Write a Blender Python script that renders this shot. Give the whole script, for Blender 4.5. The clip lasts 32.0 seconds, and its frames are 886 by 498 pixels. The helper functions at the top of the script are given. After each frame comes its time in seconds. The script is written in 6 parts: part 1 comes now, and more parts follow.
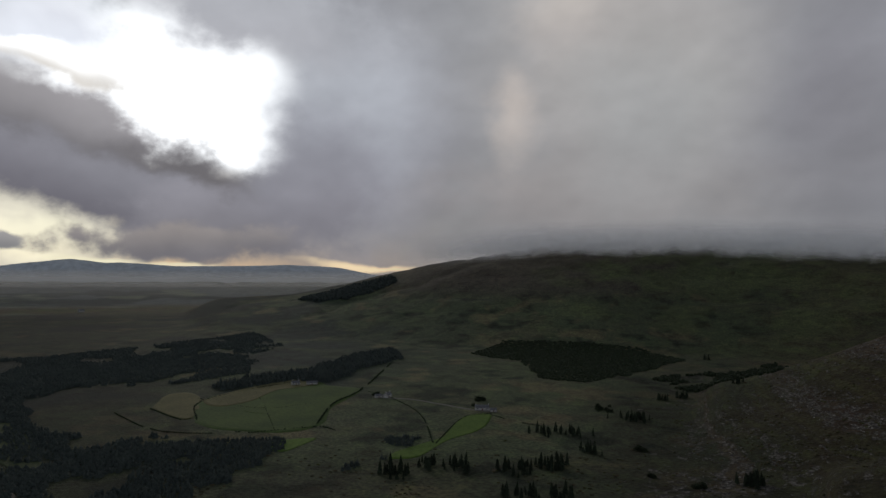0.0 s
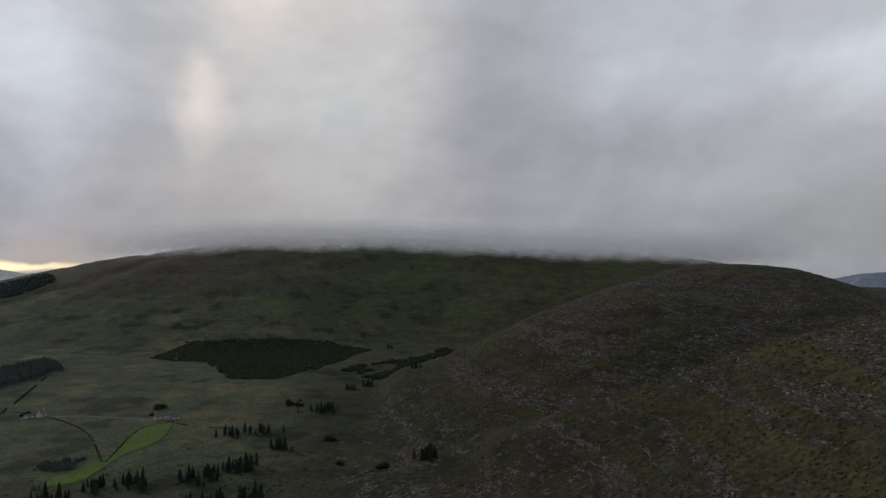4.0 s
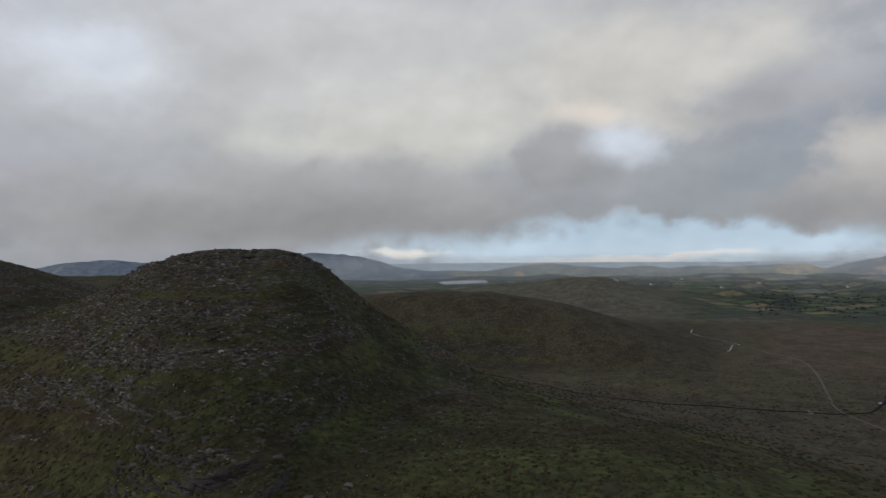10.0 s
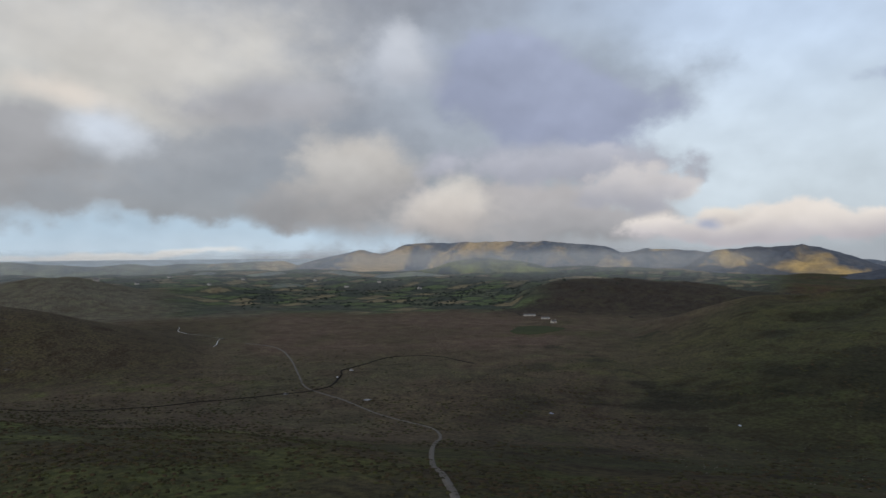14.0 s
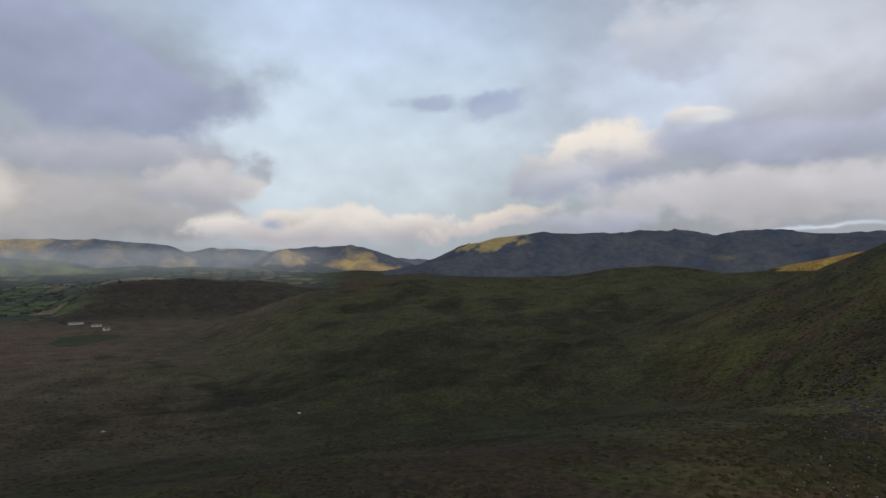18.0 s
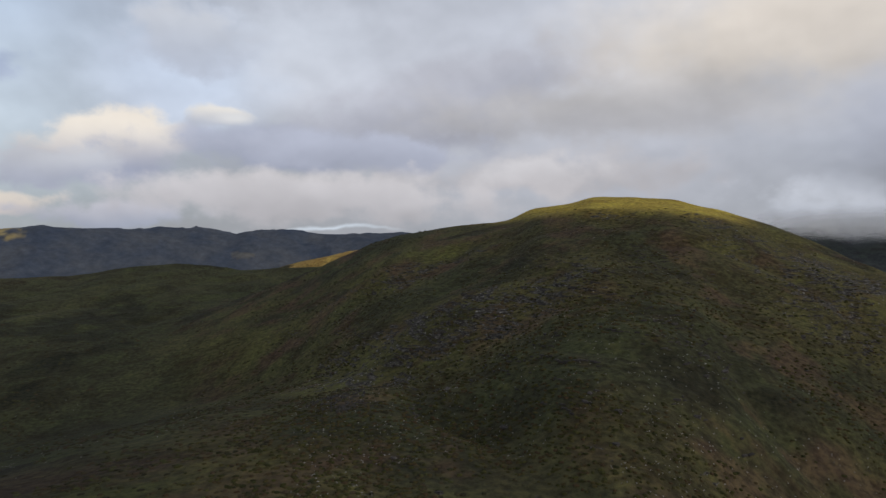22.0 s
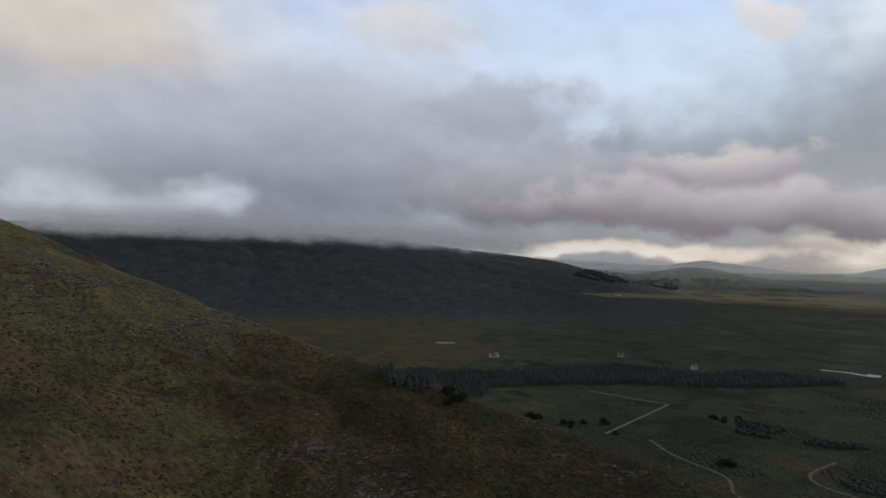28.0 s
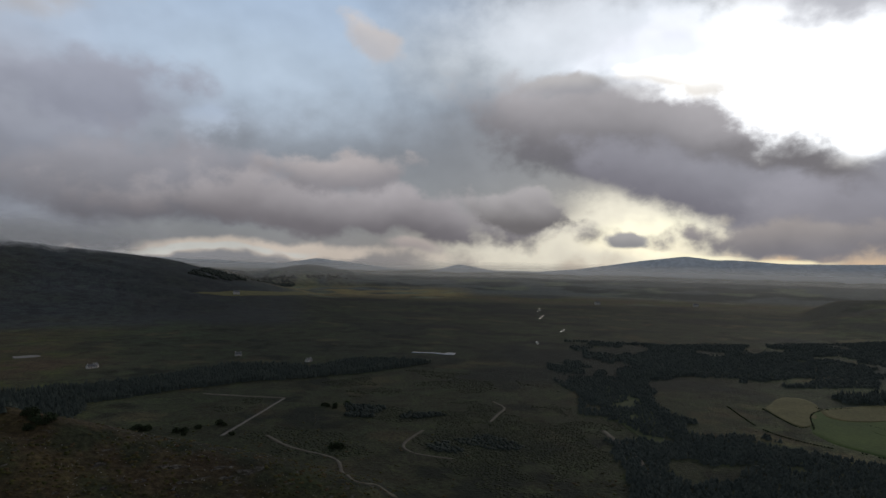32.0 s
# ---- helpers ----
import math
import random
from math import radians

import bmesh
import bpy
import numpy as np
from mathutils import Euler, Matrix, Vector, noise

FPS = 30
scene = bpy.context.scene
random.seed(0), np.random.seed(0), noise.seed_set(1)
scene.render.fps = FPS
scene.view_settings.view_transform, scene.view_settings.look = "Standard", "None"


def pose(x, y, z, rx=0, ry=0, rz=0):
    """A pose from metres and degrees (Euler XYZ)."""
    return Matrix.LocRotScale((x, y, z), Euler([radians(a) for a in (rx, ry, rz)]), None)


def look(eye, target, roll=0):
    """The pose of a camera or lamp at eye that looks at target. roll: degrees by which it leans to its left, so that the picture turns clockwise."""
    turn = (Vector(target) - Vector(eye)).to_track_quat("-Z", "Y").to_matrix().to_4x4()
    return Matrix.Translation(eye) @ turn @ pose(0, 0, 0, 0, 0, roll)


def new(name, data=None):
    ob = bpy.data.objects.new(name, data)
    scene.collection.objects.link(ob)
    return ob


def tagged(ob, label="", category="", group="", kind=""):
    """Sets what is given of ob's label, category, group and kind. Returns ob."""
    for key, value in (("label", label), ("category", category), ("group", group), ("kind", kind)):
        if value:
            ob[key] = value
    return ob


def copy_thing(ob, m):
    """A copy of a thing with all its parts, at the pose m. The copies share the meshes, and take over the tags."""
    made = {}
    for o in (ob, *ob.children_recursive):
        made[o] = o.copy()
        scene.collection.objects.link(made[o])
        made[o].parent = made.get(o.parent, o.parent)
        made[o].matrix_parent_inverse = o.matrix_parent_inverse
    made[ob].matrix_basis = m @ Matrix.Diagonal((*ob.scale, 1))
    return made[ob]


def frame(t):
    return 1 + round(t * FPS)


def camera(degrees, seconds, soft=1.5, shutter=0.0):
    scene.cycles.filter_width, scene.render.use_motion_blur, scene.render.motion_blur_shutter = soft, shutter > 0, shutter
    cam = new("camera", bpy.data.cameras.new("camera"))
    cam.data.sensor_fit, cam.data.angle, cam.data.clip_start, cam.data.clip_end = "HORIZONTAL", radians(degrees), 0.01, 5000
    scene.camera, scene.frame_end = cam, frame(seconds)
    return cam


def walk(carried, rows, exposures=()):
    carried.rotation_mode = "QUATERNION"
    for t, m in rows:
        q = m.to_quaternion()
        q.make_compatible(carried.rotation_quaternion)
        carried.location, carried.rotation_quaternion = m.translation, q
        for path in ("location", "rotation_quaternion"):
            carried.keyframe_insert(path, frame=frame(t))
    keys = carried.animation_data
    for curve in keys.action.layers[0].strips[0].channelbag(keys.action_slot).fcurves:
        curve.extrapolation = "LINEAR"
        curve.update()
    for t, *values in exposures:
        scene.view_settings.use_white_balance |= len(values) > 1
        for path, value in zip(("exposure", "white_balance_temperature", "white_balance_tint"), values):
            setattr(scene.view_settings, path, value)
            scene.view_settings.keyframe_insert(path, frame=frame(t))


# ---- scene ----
import functools

EYE = (0.0, 0.0, 150.0)
# seconds, yaw, pitch, roll of a drone that hovers and turns
PATH = [
    (0, 40.06, 2.11, -0.44), (0.5, 36.84, 2.11, -0.34), (1, 33.64, 2.09, -0.26), (1.5, 30.41, 2.05, -0.24),
    (2, 27.31, 2.01, -0.24), (2.5, 24.06, 1.99, -0.22), (3, 20.67, 1.96, -0.15), (3.5, 16.85, 1.91, -0.05),
    (5.5, -0.00, 1.56, 0.38), (6, -5.10, 1.45, 0.47), (6.5, -10.35, 1.34, 0.54), (7, -15.55, 1.21, 0.58),
    (7.5, -20.77, 1.09, 0.56), (8, -26.17, 0.98, 0.52), (8.5, -32.10, 0.86, 0.51), (9, -38.23, 0.74, 0.51),
    (9.5, -44.61, 0.65, 0.50), (10, -51.00, 0.56, 0.50), (10.5, -57.31, 0.46, 0.48), (11, -63.68, 0.38, 0.47),
    (11.5, -70.04, 0.29, 0.46), (12, -75.95, 0.22, 0.45), (12.5, -81.23, 0.17, 0.41), (13, -86.38, 0.12, 0.36),
    (13.5, -90.52, 0.08, 0.31), (14, -94.71, 0.06, 0.28), (14.5, -99.02, 0.02, 0.25), (16.5, -118.11, -0.04, 0.14),
    (17, -122.77, -0.03, 0.11), (17.5, -127.50, -0.05, 0.07), (18, -132.29, -0.08, 0.02), (18.5, -136.71, -0.10, -0.04),
    (19, -141.50, -0.11, -0.13), (19.5, -146.47, -0.11, -0.23), (20, -151.74, -0.14, -0.30), (20.5, -157.11, -0.14, -0.37),
    (21, -162.51, -0.12, -0.42), (21.5, -167.98, -0.10, -0.50), (22, -173.36, -0.08, -0.58), (22.5, -178.84, -0.06, -0.67),
    (23, -184.41, -0.04, -0.77), (23.5, -190.15, 0.00, -0.85), (24, -195.99, 0.06, -0.91), (24.5, -201.79, 0.13, -0.98),
    (25, -207.61, 0.22, -1.04), (25.5, -213.60, 0.26, -1.09), (26, -219.21, 0.32, -1.15), (26.5, -223.41, 0.39, -1.20),
    (28.5, -239.77, 0.64, -1.30), (29, -243.99, 0.71, -1.31), (29.5, -248.25, 0.77, -1.29), (30, -252.47, 0.84, -1.28),
    (30.5, -256.71, 0.91, -1.25), (31, -260.92, 0.99, -1.23), (31.5, -265.19, 1.06, -1.22), (32, -268.86, 1.12, -1.23),
]
EXPOSURES = [(0, -0.72), (1, -0.52), (2, -0.36), (3.5, -0.16), (6, 0), (26, 0), (29, -0.1), (31, -0.28), (32, -0.5)]
cam = camera(69.5, 32.0, soft=1.5)
walk(cam, [(t, pose(*EYE, 90 + p, r, y)) for t, y, p, r in PATH], EXPOSURES)

# ---- sky and sun ----
def bearing_vec(az, el):
    a, e = radians(az), radians(el)
    return Vector((-math.sin(a) * math.cos(e), math.cos(a) * math.cos(e), math.sin(e)))


SUN_AZ, SUN_EL = 62.0, 14.0
world = bpy.data.worlds.new("evening_sky")
scene.world = world
world.use_nodes = True
wn, wl = world.node_tree.nodes, world.node_tree.links
wn.clear()
world.cycles.sampling_method, world.cycles.sample_map_resolution = "MANUAL", 512


def wnode(kind, **values):
    n = wn.new(kind)
    for key, value in values.items():
        n.inputs[key].default_value = value
    return n


def wmath(op, a, b):
    n = wn.new("ShaderNodeMath")
    n.operation = op
    for i, v in enumerate((a, b)):
        if isinstance(v, (int, float)):
            n.inputs[i].default_value = v
        else:
            wl.new(v, n.inputs[i])
    return n.outputs[0]


def wvec(op, a, b):
    n = wn.new("ShaderNodeVectorMath")
    n.operation = op
    for i, v in enumerate((a, b)):
        if isinstance(v, tuple):
            n.inputs[i].default_value = v
        else:
            wl.new(v, n.inputs[i])
    return n.outputs[0]


def cloud_group():
    """One cloud over what is behind it: a ragged ellipse, lighter or darker towards its top."""
    g = bpy.data.node_groups.new("cloud", "ShaderNodeTree")
    for key, kind in (("Behind", "Color"), ("Sight", "Vector"), ("Ragged", "Float"), ("Place", "Vector"), ("Turn", "Vector"), ("Size", "Vector"),
                      ("Top", "Color"), ("Base", "Color"), ("Outer", "Float"), ("Inner", "Float"), ("Rag", "Float")):
        g.interface.new_socket(key, in_out="INPUT", socket_type="NodeSocket" + kind)
    g.interface.new_socket("Sky", in_out="OUTPUT", socket_type="NodeSocketColor")
    nodes, link = g.nodes, g.links.new
    given, out = nodes.new("NodeGroupInput").outputs, nodes.new("NodeGroupOutput")
    keep = nodes.new("ShaderNodeVectorMath")
    keep.operation = "MULTIPLY_ADD"
    keep.inputs[1].default_value = (1e-7, 1e-7, 1e-7)
    link(given["Behind"], keep.inputs[0])
    link(given["Sight"], keep.inputs[2])
    place = nodes.new("ShaderNodeMapping")
    place.vector_type = "TEXTURE"
    for key, value in (("Vector", keep.outputs[0]), ("Location", given["Place"]), ("Rotation", given["Turn"]), ("Scale", given["Size"])):
        link(value, place.inputs[key])
    size = nodes.new("ShaderNodeVectorMath")
    size.operation = "LENGTH"
    link(place.outputs[0], size.inputs[0])
    rough = nodes.new("ShaderNodeMath")
    rough.operation = "MULTIPLY_ADD"
    for i, value in enumerate((given["Ragged"], given["Rag"], size.outputs["Value"])):
        link(value, rough.inputs[i])
    edge = nodes.new("ShaderNodeMapRange")
    edge.interpolation_type = "SMOOTHSTEP"
    for key, value in (("Value", rough.outputs[0]), ("From Min", given["Outer"]), ("From Max", given["Inner"])):
        link(value, edge.inputs[key])
    height = nodes.new("ShaderNodeSeparateXYZ")
    link(place.outputs[0], height.inputs[0])
    lift = nodes.new("ShaderNodeMapRange")
    lift.interpolation_type = "SMOOTHSTEP"
    lift.inputs["From Min"].default_value, lift.inputs["From Max"].default_value = -0.75, 0.85
    link(height.outputs["Z"], lift.inputs["Value"])
    tone, mix = nodes.new("ShaderNodeMix"), nodes.new("ShaderNodeMix")
    tone.data_type = mix.data_type = "RGBA"
    for n, pairs in ((tone, (("Factor", lift.outputs[0]), ("A", given["Base"]), ("B", given["Top"]))), (mix, (("Factor", edge.outputs[0]), ("A", given["Behind"]), ("B", tone.outputs["Result"])))):
        for key, value in pairs:
            link(value, n.inputs[key])
    link(mix.outputs["Result"], out.inputs[0])
    return g


def build_sky():
    coord = wn.new("ShaderNodeTexCoord").outputs["Generated"]
    flat = wvec("MULTIPLY", coord, (1, 1, 1.35))
    # billows: the outlines are bent at a large scale and broken up at a small one
    tex = wnode("ShaderNodeTexNoise", Scale=5.0, Detail=4.0, Roughness=0.5)
    wl.new(flat, tex.inputs["Vector"])
    warped = wvec("ADD", coord, wvec("MULTIPLY", wvec("SUBTRACT", tex.outputs["Color"], (0.5, 0.5, 0.5)), (0.12, 0.12, 0.07)))
    puffs = wnode("ShaderNodeTexNoise", Scale=14.0, Detail=8.0, Roughness=0.54)
    wl.new(flat, puffs.inputs["Vector"])
    ragged = wmath("SUBTRACT", puffs.outputs[0], 0.5)
    sky = wn.new("ShaderNodeTexSky")
    sky.sky_type, sky.sun_disc = "NISHITA", False
    sky.sun_elevation, sky.sun_rotation = radians(SUN_EL), radians(-SUN_AZ)
    dim = wvec("MULTIPLY", sky.outputs[0], (0.07, 0.07, 0.07))
    # a closed grey cloud deck over the clear sky
    deck = wn.new("ShaderNodeMix")
    deck.data_type = "RGBA"
    deck.inputs["Factor"].default_value = 0.85
    deck.inputs["B"].default_value = (*DECK, 1)
    wl.new(dim, deck.inputs["A"])
    col = deck.outputs["Result"]

    kind = cloud_group()

    def cloud(az, el, w, h, top, base, soft, rag, tilt):
        """A cloud by bearing, elevation, half width and half height in degrees; its colour goes from top to base."""
        nonlocal col
        n = wn.new("ShaderNodeGroup")
        n.node_tree = kind
        for key, value in (("Place", bearing_vec(az, el)), ("Turn", (0, radians(tilt), radians(az))), ("Size", (math.sin(radians(w)), 0.5, math.sin(radians(h)))),
                           ("Top", (*top, 1)), ("Base", (*base, 1)), ("Outer", 1 + soft * 0.45), ("Inner", 1 - soft), ("Rag", 2.2 * rag)):
            n.inputs[key].default_value = value
        wl.new(col, n.inputs["Behind"])
        wl.new(warped, n.inputs["Sight"])
        wl.new(ragged, n.inputs["Ragged"])
        col = n.outputs[0]

    # broad decks, clear stretches and glow
    cloud(125.0, 16.8, 15.4, 9.7, (0.617, 0.665, 0.768), (0.552, 0.584, 0.651), 0.9, 0.2, 0)
    cloud(126.7, 15.4, 19.1, 9.6, (0.659, 0.735, 0.868), (0.521, 0.547, 0.615), 0.9, 0.2, 0)
    cloud(27.6, 13.7, 15.1, 14.1, (0.672, 0.658, 0.644), (0.445, 0.44, 0.434), 0.9, 0.12, 0)
    cloud(19.9, 14.0, 28.4, 23.3, (0.691, 0.668, 0.646), (0.47, 0.452, 0.452), 0.9, 0.087, 0)
    cloud(-0.9, 14.5, 40.3, 21.2, (0.617, 0.617, 0.624), (0.423, 0.423, 0.434), 0.9, 0.095, 0)
    cloud(-38.4, 15.2, 41.6, 15.2, (0.61, 0.61, 0.61), (0.456, 0.456, 0.456), 0.9, 0.13, 0)
    cloud(-62.8, 1.0, 15.1, 2.3, (0.491, 0.597, 0.672), (0.539, 0.604, 0.644), 0.6, 0.9, 0)
    cloud(-54.6, 17.0, 32.1, 9.0, (0.565, 0.558, 0.546), (0.527, 0.515, 0.491), 0.9, 0.22, 0)
    cloud(-67.0, 0.9, 28.3, 2.4, (0.468, 0.584, 0.672), (0.527, 0.61, 0.665), 0.5, 0.94, 0)
    cloud(-118.1, 12.3, 7.0, 11.2, (0.617, 0.708, 0.847), (0.687, 0.761, 0.807), 0.8, 0.15, 0)
    cloud(-125.5, 13.8, 26.0, 15.1, (0.533, 0.651, 0.831), (0.665, 0.738, 0.768), 0.9, 0.13, 0)
    cloud(-160.9, 15.2, 9.0, 5.8, (0.617, 0.658, 0.716), (0.604, 0.631, 0.672), 0.8, 0.31, 0)
    cloud(175.8, 14.4, 40.6, 16.7, (0.617, 0.638, 0.694), (0.515, 0.515, 0.552), 0.9, 0.12, 0)
    cloud(-151.6, 13.8, 6.8, 5.5, (0.591, 0.665, 0.784), (0.617, 0.672, 0.768), 0.8, 0.31, 0)
    cloud(139.4, 19.0, 9.1, 5.6, (0.527, 0.644, 0.839), (0.61, 0.672, 0.776), 0.8, 0.36, 0)
    cloud(112.4, 16.5, 10.2, 4.9, (0.503, 0.624, 0.839), (0.552, 0.651, 0.799), 0.8, 0.36, 0)
    cloud(106.1, 19.5, 20.3, 9.1, (0.56, 0.704, 0.903), (0.674, 0.783, 0.894), 0.7, 0.22, 0)
    cloud(83.3, 18.8, 12.6, 4.2, (0.767, 0.833, 0.912), (0.816, 0.859, 0.885), 0.8, 0.44, 0)
    cloud(81.0, 1.8, 13.4, 3.2, (1.032, 0.957, 0.783), (0.975, 0.885, 0.704), 0.6, 0.64, 0)
    cloud(60.4, 15.7, 7.5, 6.1, (2.64, 2.64, 2.58), (2.64, 2.64, 2.58), 0.6, 0.32, 0)
    cloud(76.8, 19.5, 12.8, 3.9, (1.076, 1.108, 1.152), (1.033, 1.076, 1.119), 0.7, 0.5, 0)
    cloud(73.2, 3.4, 12.8, 3.4, (1.256, 1.164, 0.931), (1.209, 1.097, 0.854), 0.6, 0.64, 0)
    cloud(48.5, 12.0, 11.4, 14.6, (0.563, 0.555, 0.579), (0.368, 0.35, 0.38), 0.7, 0.14, 0)
    cloud(64.0, 14.1, 12.8, 7.0, (2.64, 2.64, 2.58), (2.64, 2.64, 2.58), 0.45, 0.3, 0)
    cloud(57.2, 13.4, 5.6, 5.8, (2.64, 2.64, 2.58), (2.64, 2.64, 2.58), 0.4, 0.38, 0)
    cloud(72.8, 2.6, 5.4, 1.9, (1.603, 1.49, 1.108), (1.575, 1.408, 1.006), 0.6, 1, 0)
    # cloud bodies
    cloud(24.0, 15.4, 10.1, 13.7, (0.754, 0.676, 0.617), (0.534, 0.47, 0.44), 0.9, 0.15, 0)
    cloud(49.0, 12.3, 9.1, 10.3, (0.738, 0.754, 0.795), (0.534, 0.534, 0.575), 0.7, 0.17, 0)
    cloud(-2.3, 13.0, 11.6, 15.9, (0.47, 0.483, 0.508), (0.321, 0.321, 0.331), 0.8, 0.12, 0)
    cloud(25.0, 6.5, 16.6, 4.0, (0.521, 0.47, 0.446), (0.423, 0.389, 0.378), 0.9, 0.5, 0)
    cloud(9.8, 2.8, 31.8, 2.0, (0.446, 0.434, 0.434), (0.357, 0.347, 0.347), 0.9, 0.6, 0)
    cloud(22.3, 13.1, 10.8, 10.4, (0.68, 0.665, 0.638), (0.515, 0.503, 0.491), 0.9, 0.17, 0)
    cloud(-8.6, 17.7, 12.6, 7.1, (0.546, 0.552, 0.604), (0.527, 0.533, 0.571), 0.9, 0.29, 0)
    cloud(-16.0, 4.9, 27.4, 4.0, (0.434, 0.44, 0.462), (0.337, 0.337, 0.347), 0.9, 0.5, 0)
    cloud(-8.9, 4.9, 16.2, 4.9, (0.468, 0.468, 0.491), (0.305, 0.305, 0.314), 0.9, 0.36, 0)
    cloud(-49.2, 10.5, 14.2, 3.0, (0.624, 0.61, 0.539), (0.552, 0.539, 0.491), 0.8, 0.6, -8)
    cloud(-70.1, 13.5, 8.5, 3.5, (0.665, 0.638, 0.571), (0.61, 0.578, 0.515), 0.8, 0.5, 0)
    cloud(-34.0, 3.9, 21.7, 4.0, (0.392, 0.381, 0.366), (0.296, 0.287, 0.279), 0.8, 0.5, 0)
    cloud(-48.7, 11.7, 15.1, 3.9, (0.624, 0.61, 0.565), (0.578, 0.565, 0.515), 0.9, 0.5, 0)
    cloud(-69.7, 15.6, 13.5, 4.5, (0.624, 0.591, 0.539), (0.578, 0.552, 0.509), 0.9, 0.44, 0)
    cloud(-95.5, 14.5, 7.7, 6.0, (0.402, 0.44, 0.497), (0.44, 0.474, 0.521), 0.7, 0.29, 0)
    cloud(-79.4, 12.5, 8.5, 2.2, (0.413, 0.413, 0.429), (0.381, 0.376, 0.386), 0.7, 0.6, 0)
    cloud(-44.0, 5.1, 22.5, 3.6, (0.402, 0.397, 0.392), (0.301, 0.296, 0.292), 0.55, 0.6, 0)
    cloud(-61.5, 8.0, 4.6, 3.3, (0.392, 0.386, 0.386), (0.332, 0.328, 0.328), 0.5, 0.69, 0)
    cloud(-80.7, 4.1, 4.2, 2.0, (0.352, 0.347, 0.347), (0.305, 0.301, 0.301), 0.5, 1, 0)
    cloud(-87.4, 6.2, 6.0, 4.4, (0.578, 0.539, 0.491), (0.305, 0.296, 0.292), 0.5, 0.47, 0)
    cloud(-103.5, 13.8, 13.9, 5.3, (0.371, 0.418, 0.479), (0.347, 0.381, 0.429), 0.45, 0.41, 0)
    cloud(-103.5, 7.3, 10.7, 2.4, (0.392, 0.407, 0.462), (0.376, 0.381, 0.407), 0.5, 0.9, 0)
    cloud(-108.8, 2.6, 8.2, 1.7, (0.445, 0.429, 0.429), (0.305, 0.301, 0.305), 0.45, 1, 0)
    cloud(-103.0, 13.4, 11.6, 4.9, (0.371, 0.407, 0.521), (0.305, 0.332, 0.429), 0.3, 0.41, 14)
    cloud(-104.2, 6.7, 9.1, 1.8, (0.468, 0.468, 0.509), (0.381, 0.386, 0.429), 0.45, 1, 0)
    cloud(-101.9, 3.5, 12.4, 2.4, (0.479, 0.451, 0.44), (0.366, 0.356, 0.356), 0.5, 0.82, 0)
    cloud(-152.0, 17.1, 4.9, 2.6, (0.479, 0.527, 0.631), (0.503, 0.539, 0.624), 0.6, 0.82, -8)
    cloud(-160.9, 8.6, 10.2, 2.3, (0.413, 0.434, 0.521), (0.332, 0.352, 0.429), 0.4, 0.87, 0)
    cloud(-161.7, 4.6, 9.6, 2.1, (0.552, 0.521, 0.509), (0.413, 0.402, 0.413), 0.5, 0.94, 0)
    cloud(-146.0, 8.0, 6.2, 3.3, (0.855, 0.768, 0.658), (0.352, 0.371, 0.456), 0.28, 0.68, 0)
    cloud(-142.6, 6.4, 3.9, 1.7, (0.552, 0.552, 0.578), (0.392, 0.407, 0.474), 0.35, 1, 0)
    cloud(-123.0, 2.1, 11.4, 1.7, (0.784, 0.708, 0.631), (0.491, 0.456, 0.468), 0.35, 1, 0)
    cloud(-136.6, 2.6, 6.0, 1.3, (0.799, 0.708, 0.604), (0.61, 0.546, 0.515), 0.35, 1, -12)
    cloud(-146.0, 2.5, 7.2, 1.2, (0.552, 0.539, 0.578), (0.366, 0.386, 0.451), 0.4, 1, 0)
    cloud(-152.2, 17.0, 5.5, 2.8, (0.604, 0.617, 0.651), (0.503, 0.533, 0.604), 0.5, 0.82, 0)
    cloud(-173.1, 12.5, 15.4, 3.9, (0.491, 0.491, 0.533), (0.352, 0.356, 0.407), 0.45, 0.56, -14)
    cloud(178.4, 6.5, 13.8, 2.0, (0.539, 0.515, 0.521), (0.445, 0.423, 0.429), 0.6, 1, 0)
    cloud(157.9, 16.7, 17.0, 6.8, (0.776, 0.694, 0.604), (0.617, 0.558, 0.497), 0.7, 0.29, 0)
    cloud(170.9, 11.8, 19.1, 3.0, (0.527, 0.503, 0.491), (0.429, 0.418, 0.429), 0.7, 0.6, 0)
    cloud(-163.3, 8.7, 13.3, 1.9, (0.468, 0.485, 0.565), (0.392, 0.407, 0.479), 0.5, 1, 0)
    cloud(-163.3, 4.2, 18.6, 2.3, (0.624, 0.591, 0.591), (0.479, 0.456, 0.462), 0.5, 0.94, 0)
    cloud(143.4, 10.2, 5.8, 3.4, (0.479, 0.521, 0.61), (0.491, 0.515, 0.578), 0.7, 0.5, 0)
    cloud(150.3, 3.5, 9.9, 2.1, (0.658, 0.672, 0.716), (0.468, 0.485, 0.527), 0.6, 0.98, 0)
    cloud(127.4, 19.6, 5.7, 2.3, (0.716, 0.694, 0.694), (0.631, 0.638, 0.672), 0.6, 0.98, 0)
    cloud(135.1, 9.5, 23.6, 6.1, (0.527, 0.552, 0.617), (0.413, 0.434, 0.479), 0.7, 0.33, 0)
    cloud(109.2, 5.7, 11.8, 3.3, (0.392, 0.413, 0.451), (0.305, 0.314, 0.342), 0.5, 0.59, 0)
    cloud(127.6, 3.8, 13.5, 2.3, (0.479, 0.497, 0.539), (0.381, 0.397, 0.434), 0.6, 0.98, 0)
